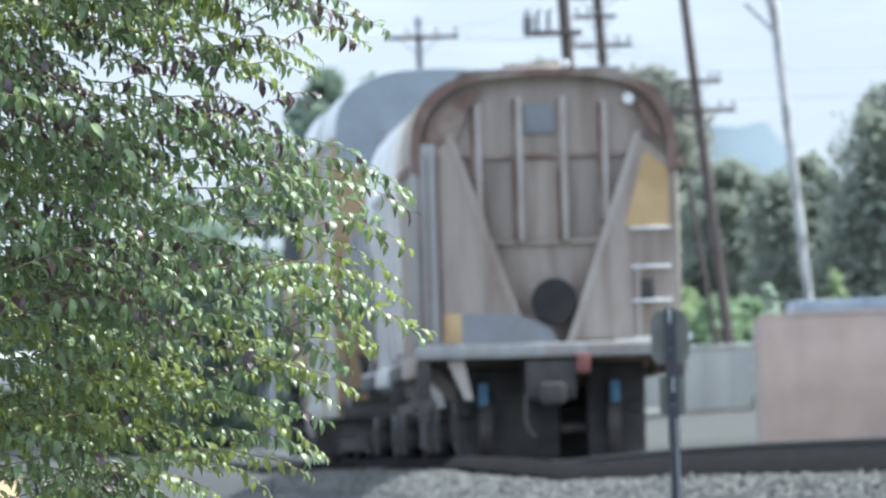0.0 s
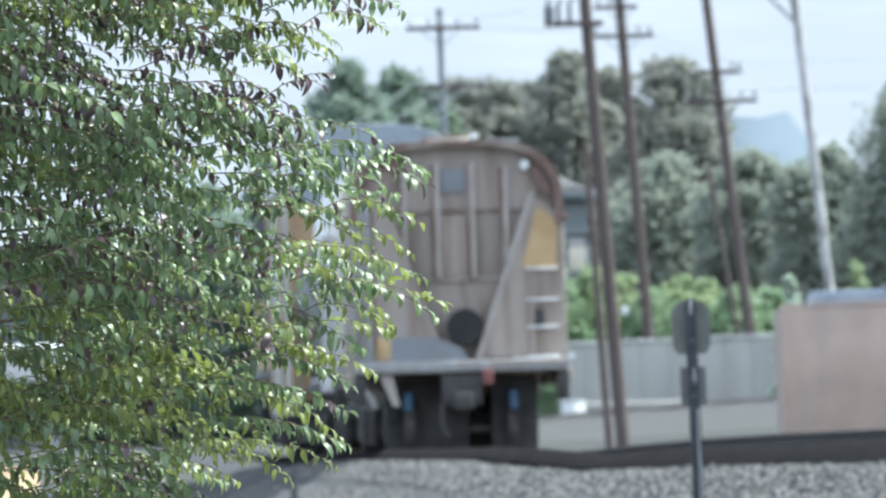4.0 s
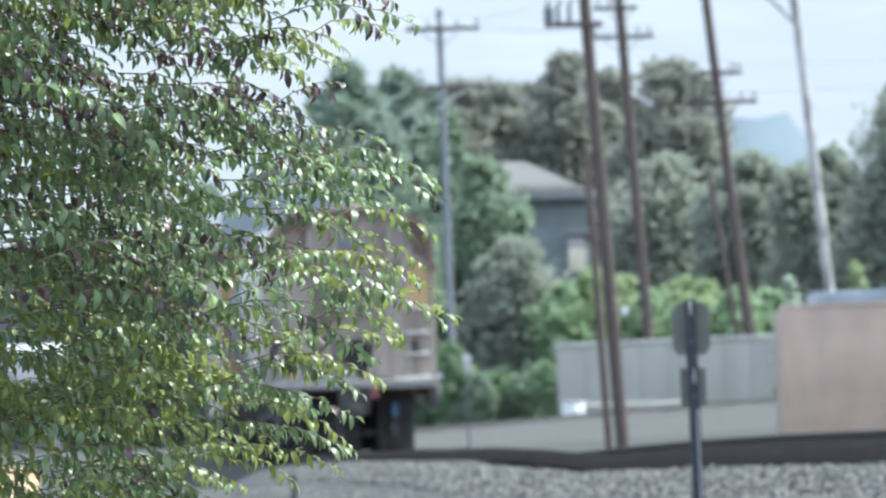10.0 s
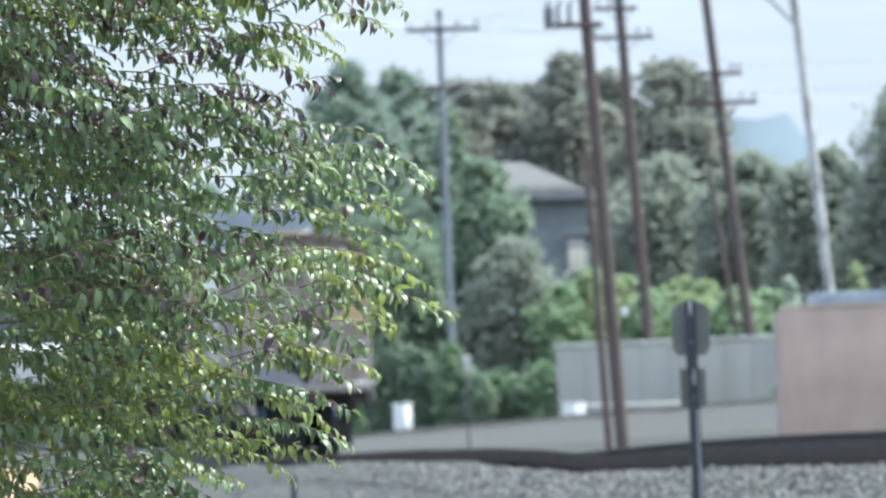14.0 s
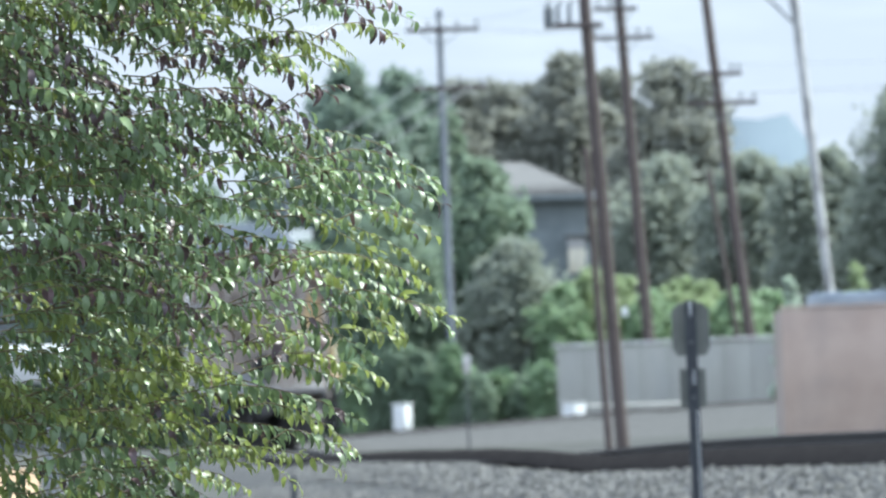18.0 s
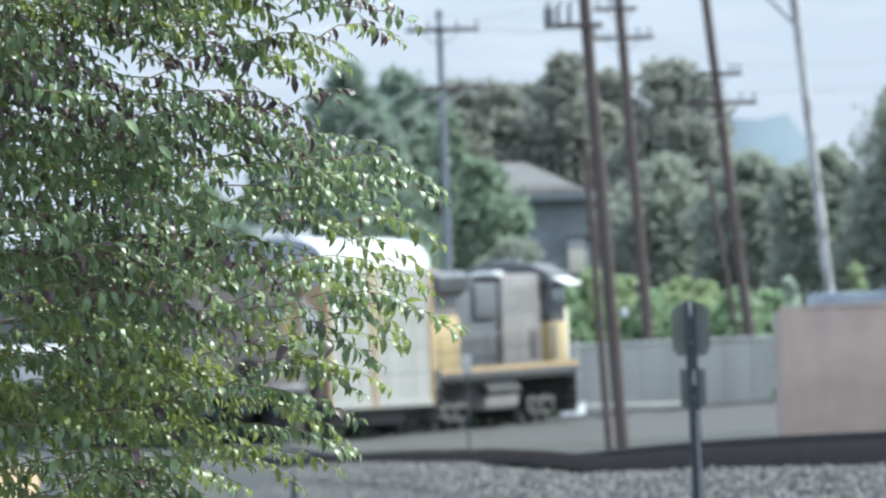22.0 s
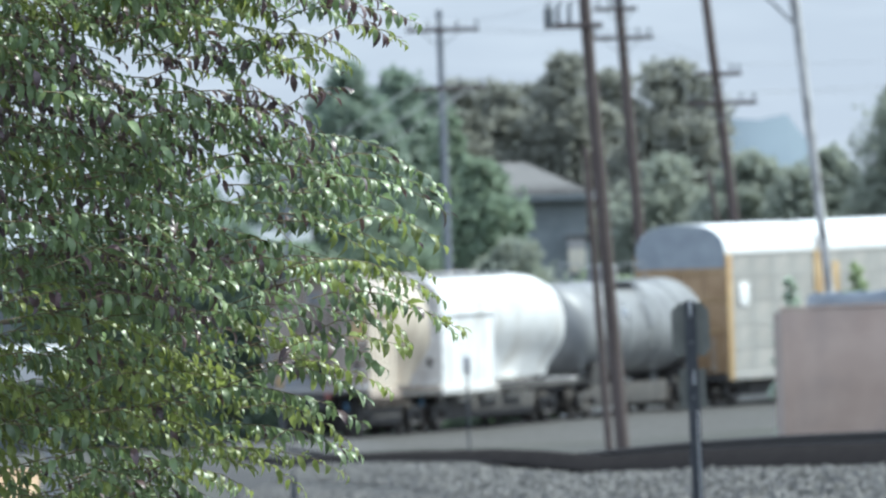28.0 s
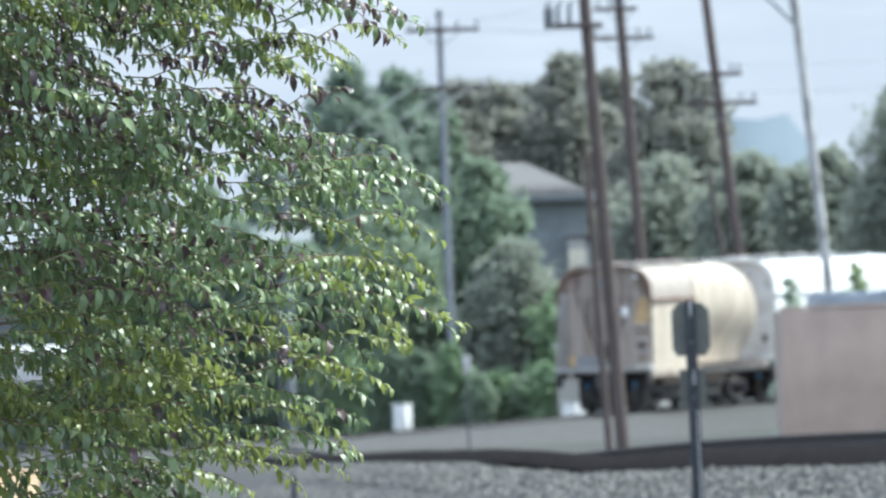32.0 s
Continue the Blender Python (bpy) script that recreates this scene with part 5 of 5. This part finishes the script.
    for sx in (-0.62, 0.62):
        part("slope_stiffener", prism(bm_new(), [(sx - 0.03, 1.5), (sx + 0.03, 1.5), (sx + 0.03, 2.2), (sx - 0.03, 2.2)], *span(0.14, 0.3)), M["hopperblue"], car)
    if tail:
        # Black boxes added for the shade and dark gear under the platform.
        part("under_platform_fill", box(bm_new(), -1.12, 0.12, *span(0.55, 0.7), 0.10, 1.2, 0.06), M["black"], car, "black box filling the dark under the platform")
        part("under_platform_fill", box(bm_new(), 0.44, 1.14, *span(0.5, 0.65), 0.10, 1.24, 0.06), M["black"], car, "black box filling the dark under the platform")
        tank = part("air_reservoir", rod(bm_new(), (0.08, Y(-0.05), 1.97), (0.08, Y(0.9), 1.97), 0.265, seg=26), M["soot"], car, "round dark air reservoir")
        part("band", rod(bm_new(), (0.08, Y(0.3), 1.97), (0.08, Y(0.36), 1.97), 0.28, seg=26), M["hopperdark"], tank)
        part("end_device", box(bm_new(), 0.3, 0.46, *span(-0.62, -0.5), 1.1, 1.34, 0.03), M["red"], car, "dull red end-of-train device")
        part("lamp_lens", rod(bm_new(), (1.63, Y(-0.4), 1.5), (1.63, Y(-0.46), 1.5), 0.05, seg=12), M["white"], car, "white reflector")
        part("hand_brake", rod(bm_new(), (-0.62, Y(-0.05), 2.25), (-0.62, Y(-0.09), 2.25), 0.02, seg=20), PALE, car)
    for s2 in (-1, 1):
        xa, xb = sorted((s2 * 1.42, s2 * 1.58))
        part("corner_step", box(bm_new(), xa, xb, *span(-0.42, -0.1), 0.86, 1.28, 0.02), M["black"], car, "dark corner step")
        if s2 < 0:
            part("hose_bracket", prism(bm_new(), [(s2 * 1.22, 1.28), (s2 * 1.02, 1.28), (s2 * 0.92, 0.82), (s2 * 1.02, 0.82)], *span(-0.36, -0.33)), PALE, car)
        part("brake_shoe", box(bm_new(), s2 * 0.78 - 0.06, s2 * 0.78 + 0.06, *span(0.36, 0.5), 0.74, 1.02, 0.02), M["blue"], car, "blue painted brake rigging")
    coupler(car, 0.1, 1)
    part("end_sill", box(bm_new(), -1.58, 1.58, y1 - 0.15, y1 + 0.45, 1.12, 1.36, 0.025), END, car, "far end platform")
    part("centre_sill", box(bm_new(), -0.30, 0.30, y1 - 2.4, y1 + 0.4, 0.80, 1.27, 0.03), M["black"], car)
    coupler(car, L - 0.1, -1)
    # discharge bays under the car
    for y in (0.33 * L, 0.5 * L, 0.67 * L):
        bm = bm_new()
        q = [bm.verts.new(v) for v in ((-1.45, y - 1.3, 1.4), (1.45, y - 1.3, 1.4), (1.45, y + 1.3, 1.4), (-1.45, y + 1.3, 1.4), (-0.5, y - 0.4, 0.38), (0.5, y - 0.4, 0.38), (0.5, y + 0.4, 0.38), (-0.5, y + 0.4, 0.38))]
        for f in ((0, 1, 2, 3), (7, 6, 5, 4), (0, 4, 5, 1), (1, 5, 6, 2), (2, 6, 7, 3), (3, 7, 4, 0)):
            bm.faces.new([q[i] for i in f])
        bmesh.ops.recalc_face_normals(bm, faces=bm.faces[:])
        bay = part("discharge_bay", bm, END, car, "tapered discharge bay", smooth=False)
        part("gate", box(bm_new(), -0.55, 0.55, y - 0.45, y + 0.45, 0.28, 0.38, 0.02), M["black"], bay)
    # Dark box put in where there is only shade between the trucks.
    part("underframe", box(bm_new(), -0.9, 0.9, 3.4, L - 3.4, 0.30, 0.98, 0.05), M["black"], car, "dark box added to fill the shade under the car")
    truck(car, 2.35)
    truck(car, L - 2.35)


def build_tank(ahead, L, mat, label, dome_mat, bands):
    car = car_thing("tank_car", label, "tank car", ahead, L)
    R, zc, y0, y1 = 1.52, 2.72, 1.0, L - 1.0
    prof = [(0.0, 0.02), (0.06, 0.55), (0.2, 1.0), (0.42, 1.33), (0.62, 1.47), (0.85, R)]
    n = 40
    ys = [(y0 + a, r) for a, r in prof] + [(y1 - a, r) for a, r in prof[::-1]]
    vs = [(r * math.sin(2 * math.pi * k / n), y, zc + r * math.cos(2 * math.pi * k / n)) for y, r in ys for k in range(n)]
    fs = [(j * n + k, j * n + (k + 1) % n, (j + 1) * n + (k + 1) % n, (j + 1) * n + k) for j in range(len(ys) - 1) for k in range(n)]
    fs += [tuple(range(n))[::-1], tuple((len(ys) - 1) * n + k for k in range(n))]
    bm = bm_new()
    me = bpy.data.meshes.new("tmp")
    me.from_pydata(vs, [], fs)
    bm.from_mesh(me)
    bpy.data.meshes.remove(me)
    bmesh.ops.recalc_face_normals(bm, faces=bm.faces[:])
    part("tank", bm, M[mat], car, "long rounded tank barrel")
    for y in bands:
        bm = bm_new()
        rod(bm, (0, y - 0.05, zc), (0, y + 0.05, zc), R + 0.02, seg=40)
        part("weld_band", bm, M[dome_mat], car)
    d = part("manway", rod(bm_new(), (0, L / 2, zc + R - 0.1), (0, L / 2, zc + R + 0.42), 0.5, seg=24), M[mat], car, "round manway dome")
    part("lid", rod(bm_new(), (0, L / 2, zc + R + 0.42), (0, L / 2, zc + R + 0.5), 0.53, 0.45, 24), M["steel"], d)
    part("top_platform", box(bm_new(), -1.05, 1.05, L / 2 - 1.3, L / 2 + 1.3, zc + R - 0.06, zc + R + 0.0, 0.01), M["steel"], car, "grey grated platform")
    for sx in (-1.03, 1.03):
        for dy in (-1.28, 0, 1.28):
            part("rail_post", rod(bm_new(), (sx, L / 2 + dy, zc + R - 0.1), (sx, L / 2 + dy, zc + R + 0.55), 0.02, seg=6), M["steel"], car)
        part("hand_rail", rod(bm_new(), (sx, L / 2 - 1.28, zc + R + 0.54), (sx, L / 2 + 1.28, zc + R + 0.54), 0.02, seg=6), M["steel"], car)
        s = 1 if sx > 0 else -1
        pts = [(s * 1.60, L / 2 + 0.25, 0.95), (s * 1.62, L / 2 + 0.25, 2.7), (s * 1.36, L / 2 + 0.25, 3.6), (s * 1.02, L / 2 + 0.25, 4.2)]
        ladder = part("ladder", pipe(bm_new(), pts, 0.022, 0.022, 6), M["steel"], car)
        part("stile", pipe(bm_new(), [(x, y - 0.5, z) for x, y, z in pts], 0.022, 0.022, 6), M["steel"], ladder)
        for i in range(9):
            z = 1.1 + 0.35 * i
            x = float(np.interp(z, [p[2] for p in pts], [abs(p[0]) for p in pts])) * s
            part("rung", rod(bm_new(), (x, L / 2 - 0.25, z), (x, L / 2 + 0.25, z), 0.014, seg=5), M["steel"], ladder)
    for y in (3.0, L - 3.0):
        part("saddle", prism(bm_new(), [(-1.2, 1.05), (1.2, 1.05), (1.35, 1.75), (0.8, 1.35), (-0.8, 1.35), (-1.35, 1.75)], y - 0.5, y + 0.5), M["black"], car, "dark tank saddle")
    for a, b in ((0.4, 4.2), (L - 4.2, L - 0.4)):
        part("stub_sill", box(bm_new(), -0.34, 0.34, a, b, 0.82, 1.22, 0.03), M["black"], car)
    for a in (0.45, L - 1.0):
        part("end_platform", box(bm_new(), -1.5, 1.5, a, a + 0.55, 1.15, 1.22, 0.01), M["black"], car)
        for sx in (-1.45, 1.45):
            part("grab_rail", pipe(bm_new(), [(sx, a + 0.1, 1.2), (sx, a + 0.1, 2.2), (sx, a + 0.45, 2.2), (sx, a + 0.45, 1.2)], 0.018, 0.018, 6), M[dome_mat], car)
            part("step", box(bm_new(), sx - 0.1, sx + 0.1, a + 0.05, a + 0.45, 0.5, 0.56), M["black"], car)
    part("bottom_outlet", rod(bm_new(), (0, L / 2, 1.3), (0, L / 2, 0.6), 0.2, 0.14, 14), M["black"], car)
    part("placard", box(bm_new(), 1.535, 1.555, 3.6, 4.6, 2.3, 2.95, 0.006), M["signback"], car, "grey lettering block")
    coupler(car, 0.1, 1)
    coupler(car, L - 0.1, -1)
    # Shade under the tank, filled with an added dark box.
    part("underframe", box(bm_new(), -0.8, 0.8, 4.0, L - 4.0, 0.30, 0.98, 0.05), M["black"], car, "dark box added to fill the shade under the car")
    truck(car, 2.6)
    truck(car, L - 2.6)


def build_rack():
    L = 25.0
    car = car_thing("autorack_car", "tall white autorack car with faded orange end posts", "autorack car", 50.9, L)
    y0, y1, H, S, C = 0.7, L - 0.7, 1.52, 4.86, 5.88
    part("deck", box(bm_new(), -1.5, 1.5, y0, y1, 0.78, 1.05, 0.03), M["black"], car, "dark flat deck")
    o = arch(H, S, C, 16, 2.7)
    mid = 0.43 * L
    for a, b in ((y0, mid - 0.1), (mid + 0.1, y1)):
        part("roof", prism(bm_new(), o + [(x * 0.98, z - 0.05) for x, z in o][::-1], a, b), M["rackroof"], car, "white curved roof lightened as sunlit")
        for i in range(7):
            y = a + (b - a) * (i + 0.5) / 7
            part("roof_seam", prism(bm_new(), [(x * 1.006, z + 0.012) for x, z in o] + [(x * 0.99, z - 0.02) for x, z in o][::-1], y, y + 0.05), M["rackroof"], car)
    part("roof_joint", prism(bm_new(), [(x * 1.012, z + 0.02) for x, z in o] + [(x * 0.95, z - 0.1) for x, z in o][::-1], mid - 0.2, mid + 0.2), M["locomid"], car, "dark weathered roof joint")
    bands = 5
    for s in (-1, 1):
        core = sorted((s * (H - 0.06), s * (H - 0.03)))
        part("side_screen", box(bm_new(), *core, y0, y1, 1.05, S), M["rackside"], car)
        for a, b in ((y0 + 0.62, mid - 0.5), (mid + 0.5, y1 - 0.62)):
            cols = 4
            w, h = (b - a) / cols, (S - 1.0) / bands
            me = None
            for c in range(cols):
                for r in range(bands):
                    if me is None:
                        bm = box(bm_new(), 0, 0.03, 0, w - 0.012, 0, h - 0.035, 0.008)
                        for k in range(3):
                            box(bm, 0.028, 0.042, 0.05, w - 0.06, h * (k + 0.8) / 4, h * (k + 0.8) / 4 + 0.02)
                        me = mesh_of("side_panel", bm, M["rackside"])
                    ob = new("side_panel", me)
                    ob.parent = car
                    ob.matrix_basis = pose(s * (H - 0.03), a + c * w + (w - 0.012 if s < 0 else 0), 1.0 + r * h, 0, 0, 180 if s < 0 else 0)
        for y, w in ((y0, 0.6), (mid - 0.48, 0.42), (mid + 0.06, 0.42), (y1 - 0.6, 0.6)):
            xs = sorted((s * (H - 0.05), s * (H + 0.045)))
            part("post", box(bm_new(), *xs, y, y + w, 0.82, S + 0.05, 0.02), M["orange"], car, "faded orange corner post")
        xs = sorted((s * (H - 0.05), s * (H + 0.03)))
        part("side_sill", box(bm_new(), *xs, y0, y1, 0.80, 1.04, 0.02), M["rackside"], car, "pale side sill")
        part("top_rail", box(bm_new(), *xs, y0 + 0.2, y1 - 0.2, S - 0.04, S + 0.06, 0.015), M["rackside"], car)
        part("placard", box(bm_new(), *sorted((s * (H + 0.035), s * (H + 0.05))), y0 + 1.3, y0 + 2.3, 3.2, 3.95, 0.006), M["white"], car, "white placard")
        part("emblem", box(bm_new(), *sorted((s * (H + 0.012), s * (H + 0.03))), mid + 1.5, mid + 2.3, 3.3, 4.5, 0.006), M["orange"], car, "faded yellow emblem block")
    for end in (0, 1):
        ya, yb = (y0 - 0.02, y0 + 0.02) if end == 0 else (y1 - 0.02, y1 + 0.02)
        part("end_cap", prism(bm_new(), [(1.5, 4.45)] + [(x * 0.985, z - 0.01) for x, z in o] + [(-1.5, 4.45)], ya, yb), M["rackend"], car, "end cap in a shaded blue-grey")
        for i in range(4):
            xa = -1.48 + i * 0.745
            yo = (ya - 0.025, ya + 0.01) if end == 0 else (yb - 0.01, yb + 0.025)
            part("end_door", box(bm_new(), xa, xa + 0.73, *yo, 1.05, 4.46, 0.015), M["brown"], car, "orange-brown folding end door")
        yo = (ya - 0.05, ya) if end == 0 else (yb, yb + 0.05)
        for z in (2.4, 3.4, 4.3):
            part("door_bar", box(bm_new(), -1.48, 1.48, *yo, z, z + 0.07, 0.01), M["orange"], car)
        coupler(car, 0.1 if end == 0 else L - 0.1, 1 if end == 0 else -1)
    # Added dark box makes the shade under the deck.
    part("underframe", box(bm_new(), -1.1, 1.1, 4.0, 21.0, 0.30, 0.98, 0.05), M["black"], car, "dark box added to fill the shade under the car")
    truck(car, 2.5)
    truck(car, L - 2.5)


def build_locomotive():
    L = 20.6
    car = car_thing("locomotive", "yellow and dark grey diesel locomotive at the head of the train", "locomotive", 75.9, L)
    part("frame", box(bm_new(), -1.48, 1.48, 0.45, L - 0.45, 1.42, 1.82, 0.04), M["black"], car, "dark underframe")
    for s in (-1, 1):
        xs = sorted((s * 1.47, s * 1.53))
        part("sill_stripe", box(bm_new(), *xs, 0.5, L - 0.5, 1.55, 1.88, 0.015), M["locogrey"], car, "dark side sill")
        part("sill_line", box(bm_new(), *sorted((s * 1.528, s * 1.54)), 0.6, L - 0.6, 1.72, 1.86), M["orange"], car, "faded yellow sill line")
    part("fuel_tank", box(bm_new(), -1.3, 1.3, 7.8, 12.4, 0.5, 1.43, 0.18), M["locomid"], car, "dusty grey fuel tank")
    # long hood
    part("long_hood", box(bm_new(), -0.95, 0.95, 5.2, 11.0, 1.80, 4.3, 0.10), M["locogrey"], car, "dark grey engine hood")
    part("equipment_hood", box(bm_new(), -1.18, 1.18, 11.0, 16.4, 1.80, 4.62, 0.10), M["locomid"], car, "tall grey-beige hood ahead of the engine")
    part("rear_hood", box(bm_new(), -1.12, 1.12, 0.8, 5.2, 1.82, 3.45, 0.08), M["yellow"], car, "yellow rear hood")
    part("upper_rear_hood", box(bm_new(), -1.06, 1.06, 0.85, 5.2, 3.45, 4.2, 0.08), M["locomid"], car, "dull grey upper rear hood")
    part("radiator", prism(bm_new(), [(1.0, 4.0), (1.42, 4.3), (1.42, 4.65), (1.2, 4.82), (-1.2, 4.82), (-1.42, 4.65), (-1.42, 4.3), (-1.0, 4.0)], 1.2, 5.4), M["locogrey"], car, "flared dark radiator housing")
    for y in (1.95, 3.3, 4.65):
        f = part("fan", rod(bm_new(), (0, y, 4.8), (0, y, 4.92), 0.62, 0.58, 24), M["locomid"], car, "round roof fan")
        part("grille", rod(bm_new(), (0, y, 4.92), (0, y, 4.94), 0.5, seg=20), M["black"], f)
    for y in (8.2, 9.6):
        part("fan", rod(bm_new(), (0, y, 4.2), (0, y, 4.62), 0.52, 0.48, 20), M["locogrey"], car, "round roof fan")
    part("exhaust_stack", box(bm_new(), -0.4, 0.4, 6.2, 7.3, 4.2, 4.78, 0.05), M["locogrey"], car, "sooty exhaust stack")
    # A glint on the hood top, made as a white hatch.
    part("roof_hatch", box(bm_new(), 0.3, 1.1, 10.4, 11.6, 4.6, 4.74, 0.03), M["white"], car, "roof hatch painted white as a glint")
    part("filter_box", box(bm_new(), -1.1, 1.1, 7.6, 10.6, 3.3, 4.4, 0.08), M["locogrey"], car, "dark filter box")
    for s in (-1, 1):
        for i in range(6):
            y = 5.3 + i * 0.93
            xs = sorted((s * 0.945, s * 0.975))
            d = part("hood_door", box(bm_new(), *xs, y, y + 0.78, 1.95, 3.25, 0.02), M["locogrey"], car, "tall dark hood door")
            part("latch", box(bm_new(), *sorted((s * 0.97, s * 1.0)), y + 0.62, y + 0.7, 2.5, 2.62), M["black"], d)
        for i in range(8):
            xs = sorted((s * 1.40, s * 1.435))
            part("radiator_slat", box(bm_new(), *xs, 1.35, 5.25, 4.24 + i * 0.05, 4.26 + i * 0.05), M["black"], car)
        for y in (1.0, 3.1, 5.3, 7.5, 9.7, 11.9, 14.1):
            part("rail_post", rod(bm_new(), (s * 1.45, y, 1.80), (s * 1.45, y, 2.85), 0.018, seg=6), M["locomid"], car, "grey handrail post")
        part("hand_rail", pipe(bm_new(), [(s * 1.45, y, 2.85) for y in (1.0, 5, 9, 14.6)], 0.016, 0.016, 6), M["locomid"], car, "grey handrail")
    # cab and nose
    cab = part("cab", box(bm_new(), -1.5, 1.5, 16.4, 18.5, 1.80, 3.1, 0.06), M["yellow"], car, "yellow lower cab")
    part("cab_upper", box(bm_new(), -1.49, 1.49, 16.42, 18.48, 3.1, 4.45, 0.05), M["locogrey"], cab, "dark upper cab")
    part("cab_roof", prism(bm_new(), [(1.55, 4.3), (1.5, 4.62), (0.9, 4.92), (-0.9, 4.92), (-1.5, 4.62), (-1.55, 4.3)], 16.2, 18.8), M["locogrey"], car, "dark grey cab roof")
    for s in (-1, 1):
        for y in (16.6, 17.5):
            part("cab_window", box(bm_new(), *sorted((s * 1.485, s * 1.505)), y, y + 0.8, 3.3, 4.15, 0.02), M["glass"], cab, "dark side window")
        part("cab_door", box(bm_new(), *sorted((s * 1.49, s * 1.512)), 16.5, 17.15, 1.95, 3.05, 0.02), M["locogrey"], cab, "dark cab door")
        # The visor's glint is put into white paint.
        part("sun_visor", prism(bm_new(), [(s * 1.5, 4.45), (s * 2.0, 4.24), (s * 2.0, 4.28), (s * 1.5, 4.5)], 16.6, 18.7), M["white"], car, "sun visor painted white for its glint")
        part("front_window", box(bm_new(), *sorted((s * 0.3, s * 1.25)), 18.48, 18.52, 3.5, 4.15, 0.02), M["glass"], cab)
        for k in range(5):
            part("louvre", box(bm_new(), *sorted((s * 1.175, s * 1.2)), 11.6, 15.9, 3.5 + 0.16 * k, 3.57 + 0.16 * k), M["locomid"], car)
        part("hood_door", box(bm_new(), *sorted((s * 1.175, s * 1.205)), 14.6, 15.8, 2.0, 2.9, 0.02), M["black"], car, "dark access door")
    part("nose", box(bm_new(), -1.3, 1.3, 18.5, L - 0.75, 1.80, 3.55, 0.16), M["cream"], car, "pale cream short hood")
    part("headlight", box(bm_new(), -0.2, 0.2, L - 0.77, L - 0.7, 2.8, 3.0, 0.03), M["steel"], car)
    part("light_board", box(bm_new(), -0.7, 0.7, 18.5, 18.7, 4.38, 4.62, 0.03), M["black"], car)
    part("horn", box(bm_new(), -0.4, 0.4, 16.8, 17.4, 4.9, 5.08, 0.05), M["steel"], car)
    for y, s in ((0.45, -1), (L - 0.45, 1)):
        part("pilot", box(bm_new(), -1.4, 1.4, min(y, y + 0.1 * s), max(y, y + 0.1 * s), 0.25, 1.5, 0.02), M["black"], car, "black pilot plate")
        for sx in (-1.35, 1.35):
            for k in range(4):
                part("step", box(bm_new(), sx - 0.16, sx + 0.16, y - 0.2 - s * 0.2, y + 0.2 - s * 0.2, 0.4 + 0.28 * k, 0.44 + 0.28 * k), M["steel"], car)
            part("grab_iron", rod(bm_new(), (sx * 1.08, y, 1.3), (sx * 1.08, y, 2.6), 0.02, seg=6), M["white"], car, "white grab iron")
    for sx in (-1, 1):
        part("air_tank", rod(bm_new(), (sx * 1.25, 7.7, 1.1), (sx * 1.25, 12.2, 1.1), 0.16, seg=14), M["black"], car)
    coupler(car, 0.1, 1)
    coupler(car, L - 0.1, -1)
    truck(car, 4.3, 3, 1.75)
    truck(car, L - 4.3, 3, 1.75)


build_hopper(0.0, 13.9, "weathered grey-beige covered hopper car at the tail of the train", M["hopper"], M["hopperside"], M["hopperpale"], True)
# The end's shade is put into a duller white than the sides.
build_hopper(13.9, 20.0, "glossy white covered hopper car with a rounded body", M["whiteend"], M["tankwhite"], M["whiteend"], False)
build_tank(33.9, 17.0, "tankgrey", "dull dark grey tank car", "tankgrey", (3.6, 6.2, 9.8, 12.5))
build_rack()
build_locomotive()


# ---------------------------------------------------------------- what moves
# gusts that lift the crown's outer sprays
GUST_T = [0.0, 0.5, 1.0, 1.5, 2.0, 3.0, 4.5, 6.0, 9.5, 12.0, 13.0, 14.0, 15.5, 17.0, 25.0, 32.0]
GUST = [0.1, 0.1, 0.5, 0.95, 1.0, 0.75, 0.3, 0.0, 0.05, 0.25, 0.4, 0.6, 0.3, 0.0, 0.0, -0.12]


def motions():
    for car, ahead, length in CARS:
        walk(car, [(0.5 * i, car_pose(0.5 * i, ahead, length)) for i in range(65)])
    steps = 960
    turn = [math.degrees((tail_u(i / 30) - tail_u(0)) / WHEEL_R) for i in range(steps + 1)]
    for w, y in WHEELS:
        walk(w, [(i / 30, pose(0, y, WHEEL_R, -turn[i])) for i in range(steps + 1)])
    for k, (spray, o, key) in enumerate(SPRAYS):
        rng = random.Random(k)
        a, b, c = rng.uniform(0, 6.28), rng.uniform(0, 6.28), rng.uniform(0.7, 1.3)
        lever = min(max((o.x - 2.6 + 1.4) / 1.1, 0.05), 1.0) ** 1.2
        rows = []
        for i in range(65):
            t = 0.5 * i
            blow = lever * float(np.interp(t, GUST_T, GUST))
            flutter = 0.8 * math.sin(0.9 * t + 0.3 * key[0]) + 0.6 * math.sin(2.3 * c * t + a) + 0.3 * math.sin(3.7 * t + b)
            drift = 0.03 * (1 - math.exp(-t / 14))
            shift = Vector((drift - 0.05 * blow + 0.004 * flutter, 0, 0.035 * blow - 0.2 * drift))
            rows.append((t, Matrix.Translation(o + shift) @ pose(0, 0, 0, 0.4 * flutter, (1.3 * flutter * c - 3.5 * np.interp(t, GUST_T, GUST)) * lever, 0.5 * flutter)))
        walk(spray, rows)


motions()
